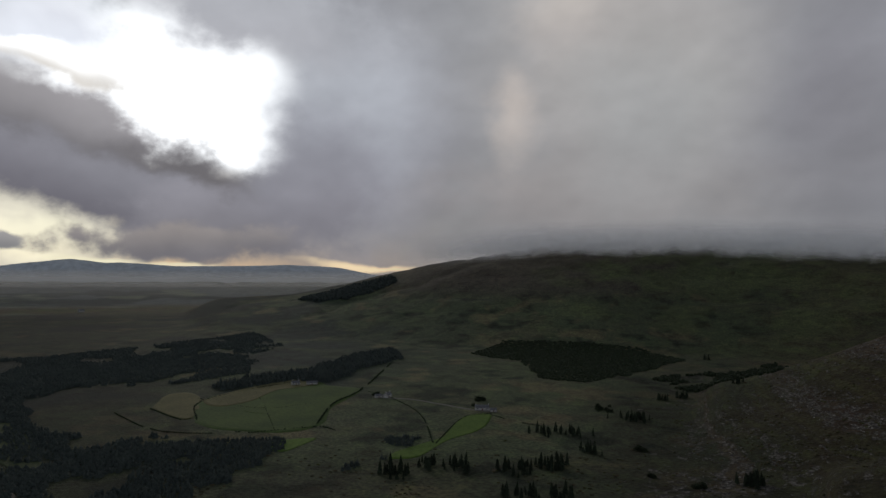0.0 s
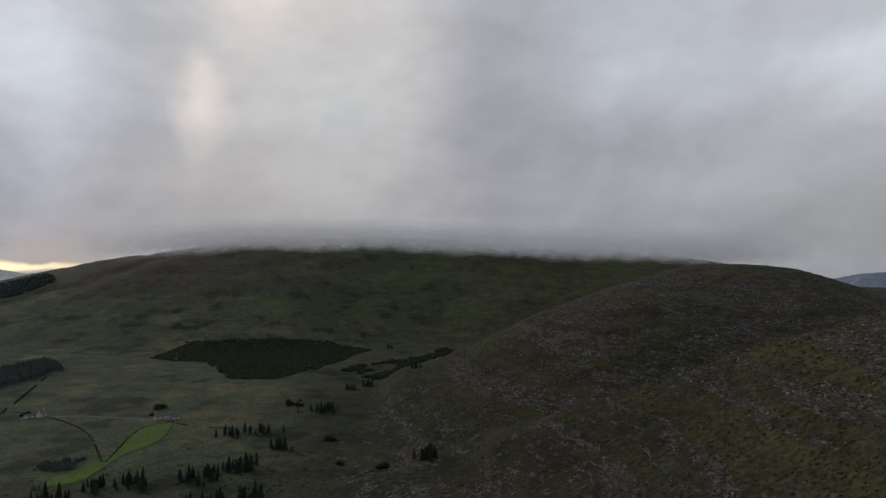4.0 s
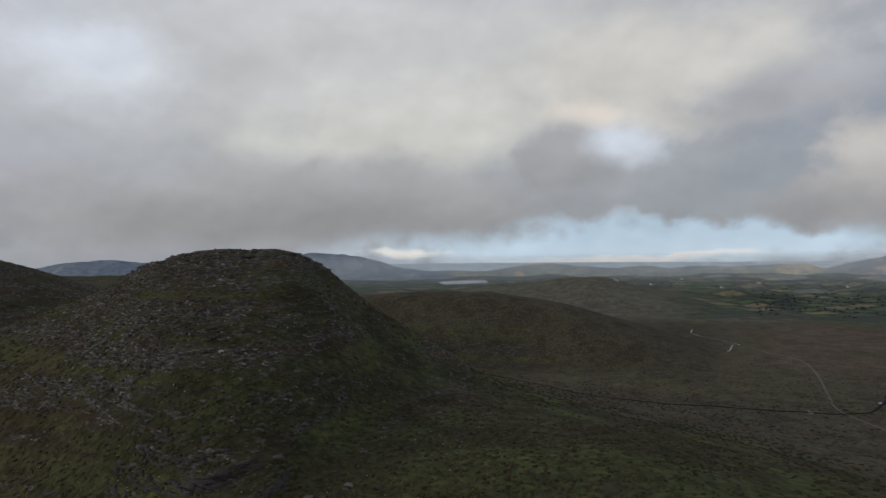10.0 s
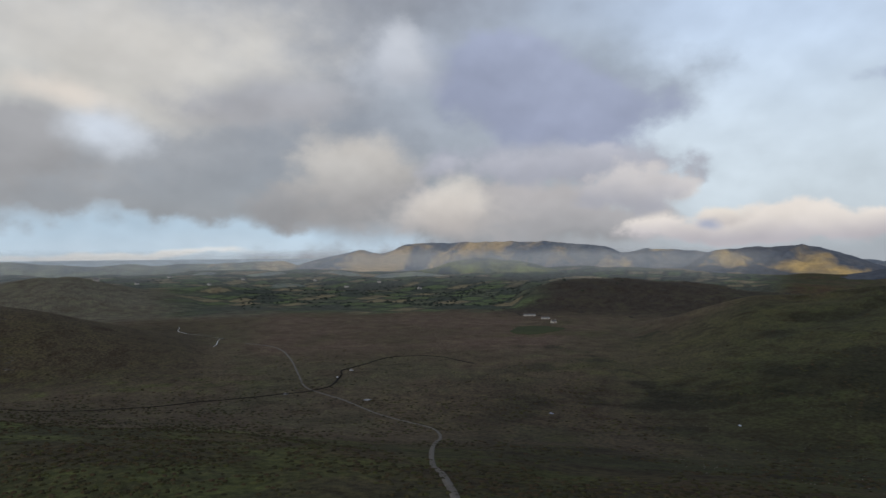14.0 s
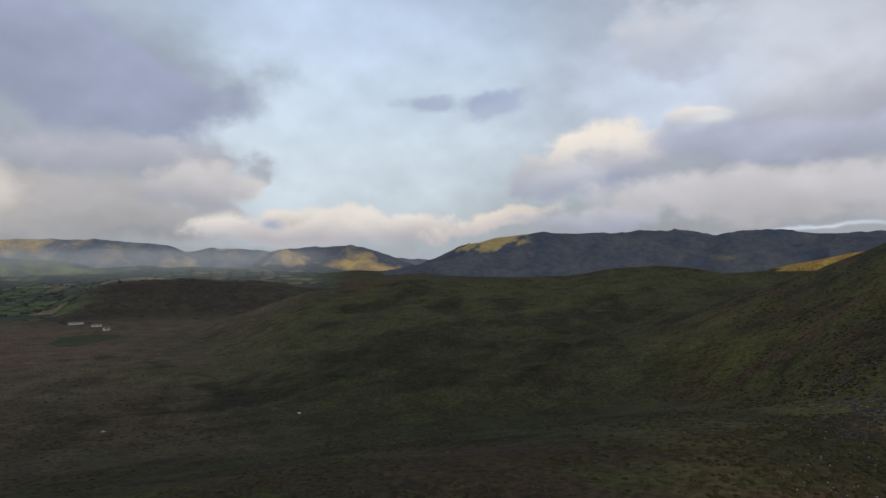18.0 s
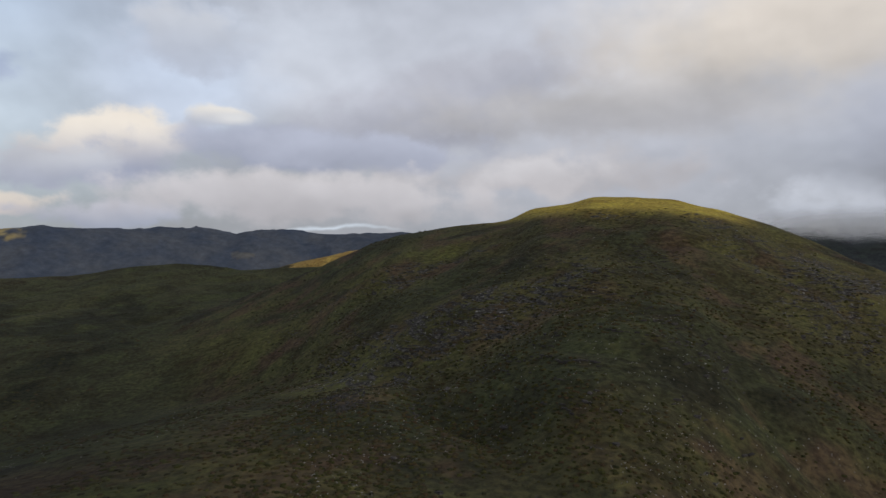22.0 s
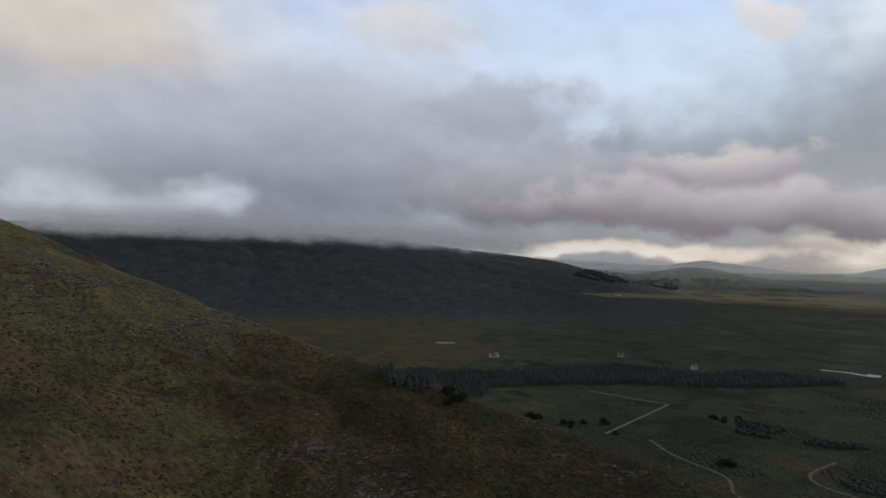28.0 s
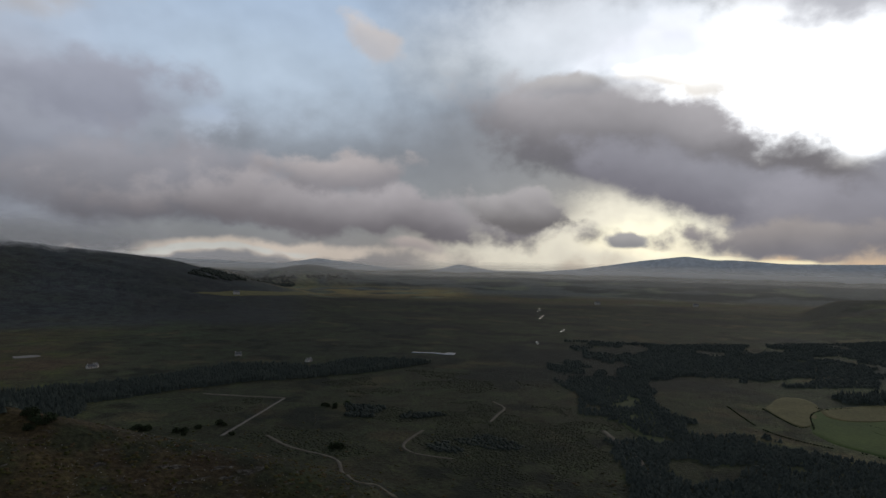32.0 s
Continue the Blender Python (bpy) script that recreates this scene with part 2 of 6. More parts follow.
    cloud(135.9, 8.2, 20.5, 7.4, (0.521, 0.534, 0.601), (0.238, 0.246, 0.281), 0.45, 0.27, 0)
    cloud(119.5, 12.6, 7.3, 3.0, (0.495, 0.508, 0.581), (0.401, 0.412, 0.477), 0.5, 0.75, 0)
    cloud(115.9, 5.9, 11.9, 3.8, (0.447, 0.435, 0.465), (0.207, 0.199, 0.214), 0.4, 0.6, 0)
    cloud(98.8, 4.3, 20.8, 2.6, (0.547, 0.502, 0.502), (0.23, 0.21, 0.218), 0.4, 0.87, 3)
    cloud(100.8, 7.8, 6.5, 1.8, (0.63, 0.567, 0.547), (0.348, 0.323, 0.333), 0.4, 1, 0)
    cloud(84.3, 5.0, 5.6, 1.8, (0.574, 0.534, 0.521), (0.222, 0.203, 0.199), 0.35, 1, 0)
    cloud(78.3, 10.8, 8.9, 3.5, (0.459, 0.441, 0.459), (0.207, 0.199, 0.207), 0.35, 0.56, 0)
    cloud(104.7, 0.6, 14.2, 0.7, (0.792, 0.674, 0.56), (0.792, 0.674, 0.56), 0.6, 1, 0)
    cloud(75.2, 11.1, 13.6, 4.4, (0.568, 0.532, 0.532), (0.212, 0.2, 0.212), 0.32, 0.5, 10)
    cloud(61.4, 6.2, 9.2, 3.5, (0.266, 0.247, 0.252), (0.204, 0.188, 0.196), 0.45, 0.56, 14)
    cloud(73.2, 17.8, 5.8, 2.6, (1.203, 1.203, 1.253), (1.382, 1.408, 1.476), 0.8, 0.6, 0)
    cloud(57.4, 20.6, 10.7, 3.4, (0.809, 0.809, 0.838), (0.715, 0.706, 0.733), 0.7, 0.57, 0)
    cloud(67.5, 6.0, 14.4, 2.8, (0.393, 0.38, 0.412), (0.267, 0.252, 0.282), 0.4, 0.73, 13)
    cloud(58.0, 3.9, 10.6, 3.6, (0.446, 0.425, 0.459), (0.298, 0.277, 0.293), 0.45, 0.6, 0)
    cloud(51.4, 7.5, 6.8, 6.5, (0.502, 0.495, 0.54), (0.356, 0.338, 0.368), 0.5, 0.35, 0)
    cloud(61.6, 2.6, 9.2, 1.8, (0.502, 0.446, 0.419), (0.298, 0.277, 0.288), 0.45, 1, 0)
    cloud(8.3, 13.2, 7.4, 12.1, (0.38, 0.368, 0.393), (0.356, 0.344, 0.362), 1, 0.14, 0)
    # lit puffs, rifts and wisps
    cloud(28.6, 21.7, 4.5, 3.5, (0.908, 0.82, 0.738), (0.738, 0.676, 0.631), 0.9, 0.57, 0)
    cloud(34.0, 13.6, 1.9, 3.9, (0.872, 0.77, 0.691), (0.77, 0.691, 0.631), 1, 0.5, 0)
    cloud(-22.4, 15.1, 6.0, 3.9, (0.694, 0.723, 0.768), (0.61, 0.624, 0.651), 0.9, 0.5, 0)
    cloud(-67.1, 9.9, 3.8, 2.1, (0.644, 0.687, 0.745), (0.658, 0.701, 0.753), 1, 0.6, 0)
    cloud(-64.1, 12.0, 4.6, 1.2, (0.73, 0.658, 0.578), (0.73, 0.658, 0.578), 0.9, 0.6, 0)
    cloud(-96.8, 3.9, 2.8, 2.1, (0.701, 0.651, 0.578), (0.445, 0.423, 0.413), 0.8, 0.6, 0)
    cloud(-90.1, 17.0, 1.6, 2.7, (0.61, 0.624, 0.658), (0.515, 0.527, 0.565), 0.8, 0.6, 20)
    cloud(-48.2, 0.4, 3.3, 0.4, (0.73, 0.701, 0.644), (0.73, 0.701, 0.644), 0.6, 1, 0)
    cloud(-67.0, -0.1, 11.1, 0.3, (0.73, 0.708, 0.665), (0.73, 0.708, 0.665), 0.7, 0.6, 0)
    cloud(-90.3, 16.2, 3.5, 3.0, (0.552, 0.571, 0.604), (0.503, 0.521, 0.558), 1, 0.6, 0)
    cloud(-86.2, 6.0, 5.1, 3.0, (0.597, 0.565, 0.521), (0.392, 0.376, 0.366), 0.8, 0.6, 0)
    cloud(-96.2, 3.1, 5.4, 1.7, (0.701, 0.638, 0.565), (0.468, 0.429, 0.402), 0.8, 0.6, 0)
    cloud(-113.8, 5.1, 2.4, 1.1, (0.694, 0.658, 0.617), (0.515, 0.503, 0.503), 0.5, 1, 0)
    cloud(-118.8, 3.3, 2.9, 0.8, (0.784, 0.708, 0.617), (0.61, 0.552, 0.515), 0.5, 1, 0)
    cloud(-111.3, 5.2, 4.0, 1.6, (0.631, 0.591, 0.571), (0.402, 0.397, 0.423), 0.45, 1, 0)
    cloud(-137.1, 12.5, 4.0, 1.2, (0.392, 0.451, 0.578), (0.445, 0.497, 0.604), 0.5, 1, -12)
    cloud(-131.1, 12.5, 2.1, 0.7, (0.445, 0.503, 0.617), (0.445, 0.503, 0.617), 0.6, 1, 0)
    cloud(-154.7, 11.1, 2.4, 1.1, (0.776, 0.73, 0.665), (0.485, 0.503, 0.558), 0.4, 1, 0)
    cloud(-117.7, 2.6, 1.2, 0.6, (0.413, 0.429, 0.503), (0.413, 0.429, 0.503), 0.8, 0.6, 0)
    cloud(-162.8, 1.5, 5.3, 0.2, (0.61, 0.658, 0.701), (0.61, 0.658, 0.701), 1, 0.6, 0)
    cloud(-155.4, 10.9, 1.6, 0.6, (0.701, 0.687, 0.672), (0.701, 0.687, 0.672), 0.9, 0.6, 0)
    cloud(178.9, 6.4, 6.6, 1.7, (0.651, 0.624, 0.624), (0.527, 0.497, 0.497), 0.6, 1, 0)
    cloud(144.8, 4.3, 3.4, 1.6, (0.631, 0.644, 0.694), (0.527, 0.546, 0.591), 0.8, 0.6, 0)
    cloud(110.8, 10.7, 2.7, 1.6, (0.578, 0.665, 0.791), (0.604, 0.665, 0.753), 0.6, 1, 0)
    cloud(110.3, 0.4, 7.5, 0.3, (0.761, 0.738, 0.665), (0.761, 0.738, 0.665), 0.6, 1, 0)
    cloud(79.9, 15.5, 3.6, 1.1, (0.689, 0.652, 0.63), (0.489, 0.471, 0.483), 0.45, 1, 0)
    cloud(98.1, 19.4, 3.4, 1.3, (0.85, 0.792, 0.767), (0.72, 0.704, 0.72), 0.5, 1, 24)
    cloud(94.3, 1.2, 2.9, 0.6, (0.63, 0.54, 0.483), (0.495, 0.429, 0.401), 0.5, 1, 0)
    cloud(74.8, 2.2, 1.4, 0.7, (0.553, 0.521, 0.495), (0.401, 0.385, 0.379), 0.4, 1, 0)
    cloud(71.6, 15.6, 4.5, 1.0, (2.64, 2.62, 2.56), (1.175, 1.097, 0.992), 0.5, 1, 8)
    cloud(46.8, 0.4, 5.0, 0.4, (1.408, 1.084, 0.662), (1.408, 1.084, 0.662), 0.7, 0.6, 0)
    cloud(62.4, 0.6, 3.5, 0.3, (1.329, 1.131, 0.733), (1.329, 1.131, 0.733), 0.7, 0.6, 0)
    cloud(68.6, 0.9, 3.1, 0.4, (1.518, 1.382, 0.951), (1.518, 1.382, 0.951), 0.7, 0.6, 0)

    # relief of the cloud bodies: upper sides lighter, lower sides darker
    def body(scale, detail, lift):
        n = wnode("ShaderNodeTexNoise", Scale=scale, Detail=detail, Roughness=0.5)
        wl.new(wvec("ADD", flat, lift), n.inputs["Vector"])
        return n.outputs[0]

    light = 1.0
    for scale, detail, lift, depth in ((4.0, 3.0, 0.05, 0.26), (11.0, 3.0, 0.018, 0.13)):
        upper = wmath("SUBTRACT", body(scale, detail, (0, 0, 0)), body(scale, detail, (-0.3 * lift, 0.2 * lift, lift)))
        light = wmath("MULTIPLY", wmath("ADD", wmath("MULTIPLY", upper, depth * 2), 1.0), light)
    light = wmath("MULTIPLY", light, wmath("ADD", wmath("MULTIPLY", body(5.0, 4.0, (3, 1, 2)), 0.16), 0.92))
    shade = wn.new("ShaderNodeVectorMath")
    shade.operation = "SCALE"
    wl.new(col, shade.inputs[0])
    wl.new(light, shade.inputs["Scale"])
    cool = wvec("MULTIPLY", shade.outputs[0], (0.98, 1.01, 1.06))
    back = wn.new("ShaderNodeBackground")
    back.inputs["Strength"].default_value = 1.0
    wl.new(cool, back.inputs["Color"])
    out = wn.new("ShaderNodeOutputWorld")
    wl.new(back.outputs[0], out.inputs["Surface"])


DECK = (0.31, 0.32, 0.35)
build_sky()
sun = new("sun", bpy.data.lights.new("sun", "SUN"))
sun.data.energy, sun.data.angle, sun.data.color = 0.8, radians(12), (1.0, 0.9, 0.76)
sun.matrix_world = look(bearing_vec(SUN_AZ, SUN_EL) * 3000, (0, 0, 0))

# ---- materials ----
def material(name, rough=0.9, spec=0.2):
    m = bpy.data.materials.new(name)
    m.use_nodes = True
    b = m.node_tree.nodes["Principled BSDF"]
    b.inputs["Roughness"].default_value = rough
    b.inputs["Specular IOR Level"].default_value = spec
    return m, m.node_tree.nodes, m.node_tree.links, b


def noise_node(nodes, links, scale, detail=6.0, rough=0.6, coord=None, distortion=0.0):
    n = nodes.new("ShaderNodeTexNoise")
    n.inputs["Scale"].default_value, n.inputs["Detail"].default_value = scale, detail
    n.inputs["Roughness"].default_value, n.inputs["Distortion"].default_value = rough, distortion
    if coord is None:
        coord = nodes.new("ShaderNodeTexCoord").outputs["Object"]
    links.new(coord, n.inputs["Vector"])
    return n


def ramp_node(nodes, links, source, stops):
    r = nodes.new("ShaderNodeValToRGB")
    e = r.color_ramp.elements
    while len(e) < len(stops):
        e.new(0.5)
    for i, (p, c) in enumerate(stops):
        e[i].position, e[i].color = p, (*c, 1) if len(c) == 3 else c
    links.new(source, r.inputs[0])
    return r


def mix_node(nodes, links, a, b, fac, mode="MIX"):
    m = nodes.new("ShaderNodeMix")
    m.data_type, m.blend_type = "RGBA", mode
    for key, v in (("A", a), ("B", b), ("Factor", fac)):
        if isinstance(v, (int, float)):
            m.inputs[key].default_value = v
        elif isinstance(v, tuple):
            m.inputs[key].default_value = (*v, 1)
        else:
            links.new(v, m.inputs[key])
    return m.outputs["Result"]


def mottled(name, dark, light, scale, rough=0.9, spec=0.2, bump=0.0, bump_scale=None, fine=None, per_object=0.0):
    """A surface of two tones, broken up at a coarse and a fine scale."""
    m, nodes, links, b = material(name, rough, spec)
    n1 = noise_node(nodes, links, scale, 5)
    n2 = noise_node(nodes, links, fine or scale * 9, 4)
    c = ramp_node(nodes, links, n1.outputs[0], [(0.3, dark), (0.7, light)]).outputs[0]
    g = ramp_node(nodes, links, n2.outputs[0], [(0.25, (0.7, 0.7, 0.7)), (0.75, (1.25, 1.25, 1.25))]).outputs[0]
    c = mix_node(nodes, links, c, g, 1.0, "MULTIPLY")
    if per_object:
        info = nodes.new("ShaderNodeObjectInfo")
        v = ramp_node(nodes, links, info.outputs["Random"], [(0, (1 - per_object,) * 3), (1, (1 + per_object,) * 3)]).outputs[0]
        c = mix_node(nodes, links, c, v, 1.0, "MULTIPLY")
    links.new(c, b.inputs["Base Color"])
    if bump:
        h = noise_node(nodes, links, bump_scale or scale * 5, 6)
        bp = nodes.new("ShaderNodeBump")
        bp.inputs["Strength"].default_value, bp.inputs["Distance"].default_value = 0.6, bump
        links.new(h.outputs[0], bp.inputs["Height"])
        links.new(bp.outputs[0], b.inputs["Normal"])
    return m


def moor_material():
    """Moorland: plant cover with painted sun and haze from the sheet's own cover colours, tufts, bare rock where the
    sheet is rocky.
    """
    m, nodes, links, b = material("moorland", 0.95, 0.1)
    coord = nodes.new("ShaderNodeTexCoord").outputs["Object"]
    cover = nodes.new("ShaderNodeAttribute")
    cover.attribute_name = "cover"
    rocky = nodes.new("ShaderNodeAttribute")
    rocky.attribute_name = "rocky"
    tuft = noise_node(nodes, links, 0.30, 4, 0.62, coord)
    patch = noise_node(nodes, links, 0.035, 7, 0.65, coord, 0.8)
    c = mix_node(nodes, links, cover.outputs["Color"], ramp_node(nodes, links, tuft.outputs[0], [(0.34, (0.58, 0.58, 0.6)), (0.5, (0.98, 0.98, 0.98)), (0.66, (1.45, 1.42, 1.3))]).outputs[0], 1.0, "MULTIPLY")
    c = mix_node(nodes, links, c, ramp_node(nodes, links, patch.outputs[0], [(0.32, (0.66, 0.60, 0.58)), (0.5, (1.0, 1.0, 1.0)), (0.68, (1.3, 1.38, 1.15))]).outputs[0], 1.0, "MULTIPLY")
    # outcrops run along the beds of the rock
    beds = nodes.new("ShaderNodeMapping")
    beds.inputs["Rotation"].default_value = (0, radians(6), radians(28))
    beds.inputs["Scale"].default_value = (0.7, 0.5, 3.2)
    links.new(coord, beds.inputs["Vector"])
    crag = noise_node(nodes, links, 0.16, 5, 0.66, beds.outputs[0], 0.4)
    add = nodes.new("ShaderNodeMath")
    add.operation = "ADD"
    links.new(crag.outputs[0], add.inputs[0])
    links.new(rocky.outputs["Fac"], add.inputs[1])
    show = ramp_node(nodes, links, add.outputs[0], [(0.60, (0, 0, 0)), (0.66, (1, 1, 1))]).outputs[0]
    grain = noise_node(nodes, links, 0.5, 5, 0.66, beds.outputs[0])
    stone = ramp_node(nodes, links, grain.outputs[0], [(0.38, (0.020, 0.018, 0.016)), (0.52, (0.066, 0.060, 0.052)), (0.68, (0.17, 0.16, 0.145))]).outputs[0]
    c = mix_node(nodes, links, c, stone, show)
    # loose pale stones where the ground is rocky
    cells = nodes.new("ShaderNodeTexVoronoi")
    cells.inputs["Scale"].default_value = 0.42
    links.new(coord, cells.inputs["Vector"])
    pick = nodes.new("ShaderNodeSeparateColor")
    links.new(cells.outputs["Color"], pick.inputs[0])
    few = nodes.new("ShaderNodeMath")
    few.operation = "MULTIPLY_ADD"
    few.inputs[1].default_value = 0.5
    links.new(pick.outputs[0], few.inputs[0])
    links.new(rocky.outputs["Fac"], few.inputs[2])
    near_cell = nodes.new("ShaderNodeMath")
    near_cell.operation = "MULTIPLY_ADD"
    near_cell.inputs[1].default_value = -0.62
    links.new(cells.outputs["Distance"], near_cell.inputs[0])
    links.new(few.outputs[0], near_cell.inputs[2])
    fleck = ramp_node(nodes, links, near_cell.outputs[0], [(0.40, (0, 0, 0)), (0.47, (1, 1, 1))]).outputs[0]
    pale = ramp_node(nodes, links, pick.outputs[1], [(0.0, (0.07, 0.066, 0.06)), (1.0, (0.30, 0.29, 0.27))]).outputs[0]
    c = mix_node(nodes, links, c, pale, fleck)
    links.new(c, b.inputs["Base Color"])
    bump = nodes.new("ShaderNodeBump")
    bump.inputs["Strength"].default_value, bump.inputs["Distance"].default_value = 0.8, 1.6
    both = nodes.new("ShaderNodeMath")
    both.operation = "ADD"
    links.new(tuft.outputs[0], both.inputs[0])
    links.new(crag.outputs[0], both.inputs[1])
    links.new(both.outputs[0], bump.inputs["Height"])
    links.new(bump.outputs[0], b.inputs["Normal"])
    return m


MOOR = moor_material()

# ---- the lie of the land ----
# heights in metres over the valley floor; bearings in degrees, counter-clockwise from ahead


def lattice(ix, iy, seed):
    h = (ix.astype(np.int64) * 374761393 + iy.astype(np.int64) * 668265263 + seed * 974711) & 0xFFFFFFFF
    h = ((h ^ (h >> 13)) * 1274126177) & 0xFFFFFFFF
    return ((h ^ (h >> 16)) & 0xFFFF) / 32767.5 - 1.0


def value_noise(x, y, seed=0):
    ix, iy = np.floor(x), np.floor(y)
    fx, fy = x - ix, y - iy
    fx, fy = fx * fx * (3 - 2 * fx), fy * fy * (3 - 2 * fy)
    a, b = lattice(ix, iy, seed), lattice(ix + 1, iy, seed)
    c, d = lattice(ix, iy + 1, seed), lattice(ix + 1, iy + 1, seed)
    return (a * (1 - fx) + b * fx) * (1 - fy) + (c * (1 - fx) + d * fx) * fy


def fbm(x, y, size, octaves=4, gain=0.5, seed=0):
    total, amp, norm = 0.0, 1.0, 0.0
    for i in range(octaves):
        k = 2.0 ** i / size
        # each octave is turned, so that no lattice shows
        c, s = math.cos(i * 0.7 + seed), math.sin(i * 0.7 + seed)
        total = total + amp * value_noise((x * c - y * s) * k, (x * s + y * c) * k, seed * 17 + i)
        norm, amp = norm + amp, amp * gain
    return total / norm


def turn_to(az, mid):
    return (az - mid + 180.0) % 360.0 - 180.0


def smooth(t):
    t = np.clip(t, 0.0, 1.0)
    return t * t * (3 - 2 * t)


class Ridge:
    """A ridge seen from the hover point: bearing, rise of the crest in degrees, range in metres; it falls over front and back times its range."""

    def __init__(self, rows, front, back, power=0.0, blur=0.8, foot=-25.0, drop=0.0):
        rows = sorted(rows, key=lambda row: turn_to(row[0], rows[len(rows) // 2][0]))
        self.mid, self.front, self.back, self.power, self.foot = rows[len(rows) // 2][0], front, back, power, foot
        self.drop = drop
        a = np.array([turn_to(row[0], self.mid) for row in rows])
        self.grid = np.arange(a[0] - 6, a[-1] + 6, 0.1)
        rise, far = np.interp(self.grid, a, [r[1] for r in rows]), np.interp(self.grid, a, [r[2] for r in rows])
        kernel = np.exp(-0.5 * (np.arange(-30, 31) * 0.1 / (blur * 0.5)) ** 2)
        kernel /= kernel.sum()
        rise, far = (np.convolve(np.pad(v, 30, mode="edge"), kernel, "valid") for v in (rise, far))
        ends = smooth((self.grid - a[0] + 5) / 5.0) * smooth((a[-1] + 5 - self.grid) / 5.0)
        self.top = EYE[2] + far * np.tan(np.radians(rise))
        self.top = foot + (self.top - foot) * ends
        self.far = far
        wide = np.exp(-0.5 * (np.arange(-150, 151) * 0.1 / 6.0) ** 2)
        self.broad = np.convolve(np.pad(self.top, 150, mode="edge"), wide / wide.sum(), "valid")

    def height(self, az, r):
        d = turn_to(az, self.mid)
        top = np.interp(d, self.grid, self.top, left=self.foot, right=self.foot)
        far = np.interp(d, self.grid, self.far)
        broad = np.interp(d, self.grid, self.broad, left=self.foot, right=self.foot)
        u = np.where(r < far, (far - r) / (far * self.front), (r - far) / (far * self.back))
        # small notches of the crest die out down the slope
        top = top + (broad - top) * smooth(np.where(r < far, 2.6 * (1 - r / far) - 0.05, 0))
        bell = 0.5 * (1 + np.cos(np.pi * np.clip(u, 0, 1)))
        if self.drop:
            return np.where(r < far, np.maximum(top - self.drop * np.maximum(u, 0) ** self.power, self.foot), self.foot + (top - self.foot) * bell)
        fall = np.where(r < far, 1 - np.clip(u, 0, 1) ** self.power if self.power else bell, bell)
        return self.foot + (top - self.foot) * fall


NEAR_KNOLL = Ridge([(8, -15, 450), (0, -11.5, 470), (-8, -8.2, 480), (-14, -5.6, 480), (-19, -3.9, 470), (-23.3, -2.2, 460), (-26, -0.5, 450), (-29, 0.3, 445), (-34, 0.68, 440), (-36.5, 0.9, 435), (-39, 0.18, 430),
                    (-41.1, -1, 425), (-43.1, -3, 420), (-45, -4.5, 415), (-49, -7.2, 400), (-53.7, -9.6, 385), (-56.4, -12, 370), (-62.6, -14, 345),
                    (-69.4, -15.4, 330), (-76.8, -17, 320), (-84, -19.5, 310)], 0.66, 0.5, 1.25, 0.9, drop=78.0)
SECOND_KNOLL = Ridge([(16, -9, 800), (11.4, -7.2, 820), (4.2, -3.9, 850), (-0.8, -2, 880), (-4.4, -0.5, 900), (-8, 0.4, 920), (-12, 0.5, 920),
                      (-16, 0.1, 900), (-18.4, -0.7, 890), (-20.8, -1.6, 880), (-23.5, -2.5, 860), (-27, -3.6, 850), (-32, -5, 850)], 0.62, 0.4, 1.3, 1.2)
CLOUDED_RIDGE = Ridge([(58.8, -2.3, 2400), (53.2, -2.0, 2400), (49.3, -1.2, 2400), (46.8, -0.6, 2400), (44.2, 0.13, 2350), (41, 0.75, 2300), (36, 1.6, 2300),
                       (32, 2.3, 2300), (29, 2.7, 2300), (23, 2.85, 2300), (16, 2.8, 2300), (11, 2.5, 2250), (6, 2.0, 2200), (0, 1.6, 2200), (-5, 1.2, 2200), (-9, 0.8, 2200),
                       (-13, 0.1, 2200), (-17, -1.2, 2200), (-20, -2.8, 2250), (-24, -4.5, 2300), (-32, -5, 2400)], 0.55, 0.35, 0.0, 1.4)
BROWN_HILL = Ridge([(-40, -4, 1200), (-44, -3.48, 1180), (-46.3, -3.2, 1160), (-51, -2.93, 1150), (-56.4, -3.5, 1130), (-61.9, -4.35, 1110), (-67, -5.9, 1080),
                    (-72, -7.36, 1050), (-74.4, -8.5, 1020), (-77, -10, 1000)], 0.36, 0.4, 0.0, 1.2)
ROUND_HILL = Ridge([(-46, -4, 2100), (-52.4, -2.96, 2100), (-55.4, -2.76, 2100), (-60.4, -2.3, 2100), (-63, -1.84, 2100), (-65.5, -2.11, 2100), (-69.5, -3.14, 2050),
                    (-74.5, -4.1, 2000), (-79, -5.0, 2000)], 0.34, 0.3, 0.0, 1.2)
CRAGGY_HILL = Ridge([(-100.5, -4.8, 1850), (-101.8, -3.72, 1850), (-104.9, -2.84, 1850), (-108.7, -2.66, 1880), (-113.5, -2.61, 1900), (-117.5, -3.0, 1900),
                     (-120.5, -3.5, 1900), (-125, -3.7, 1900), (-131, -4.2, 1900)], 0.3, 0.25, 0.0, 0.8)
LONG_MOOR = Ridge([(-114, -6, 1250), (-118, -4.6, 1200), (-120.5, -3.8, 1180), (-125, -3.5, 1160), (-128.6, -2.8, 1150), (-133.6, -2.6, 1150), (-143, -2.2, 1120),
                   (-150.5, -1.4, 1100), (-154, -1.6, 1080), (-159.4, -1.7, 1050), (-163, -1.5, 1050), (-172, -1.5, 1050)], 0.85, 0.3, 0.9, 0.8)
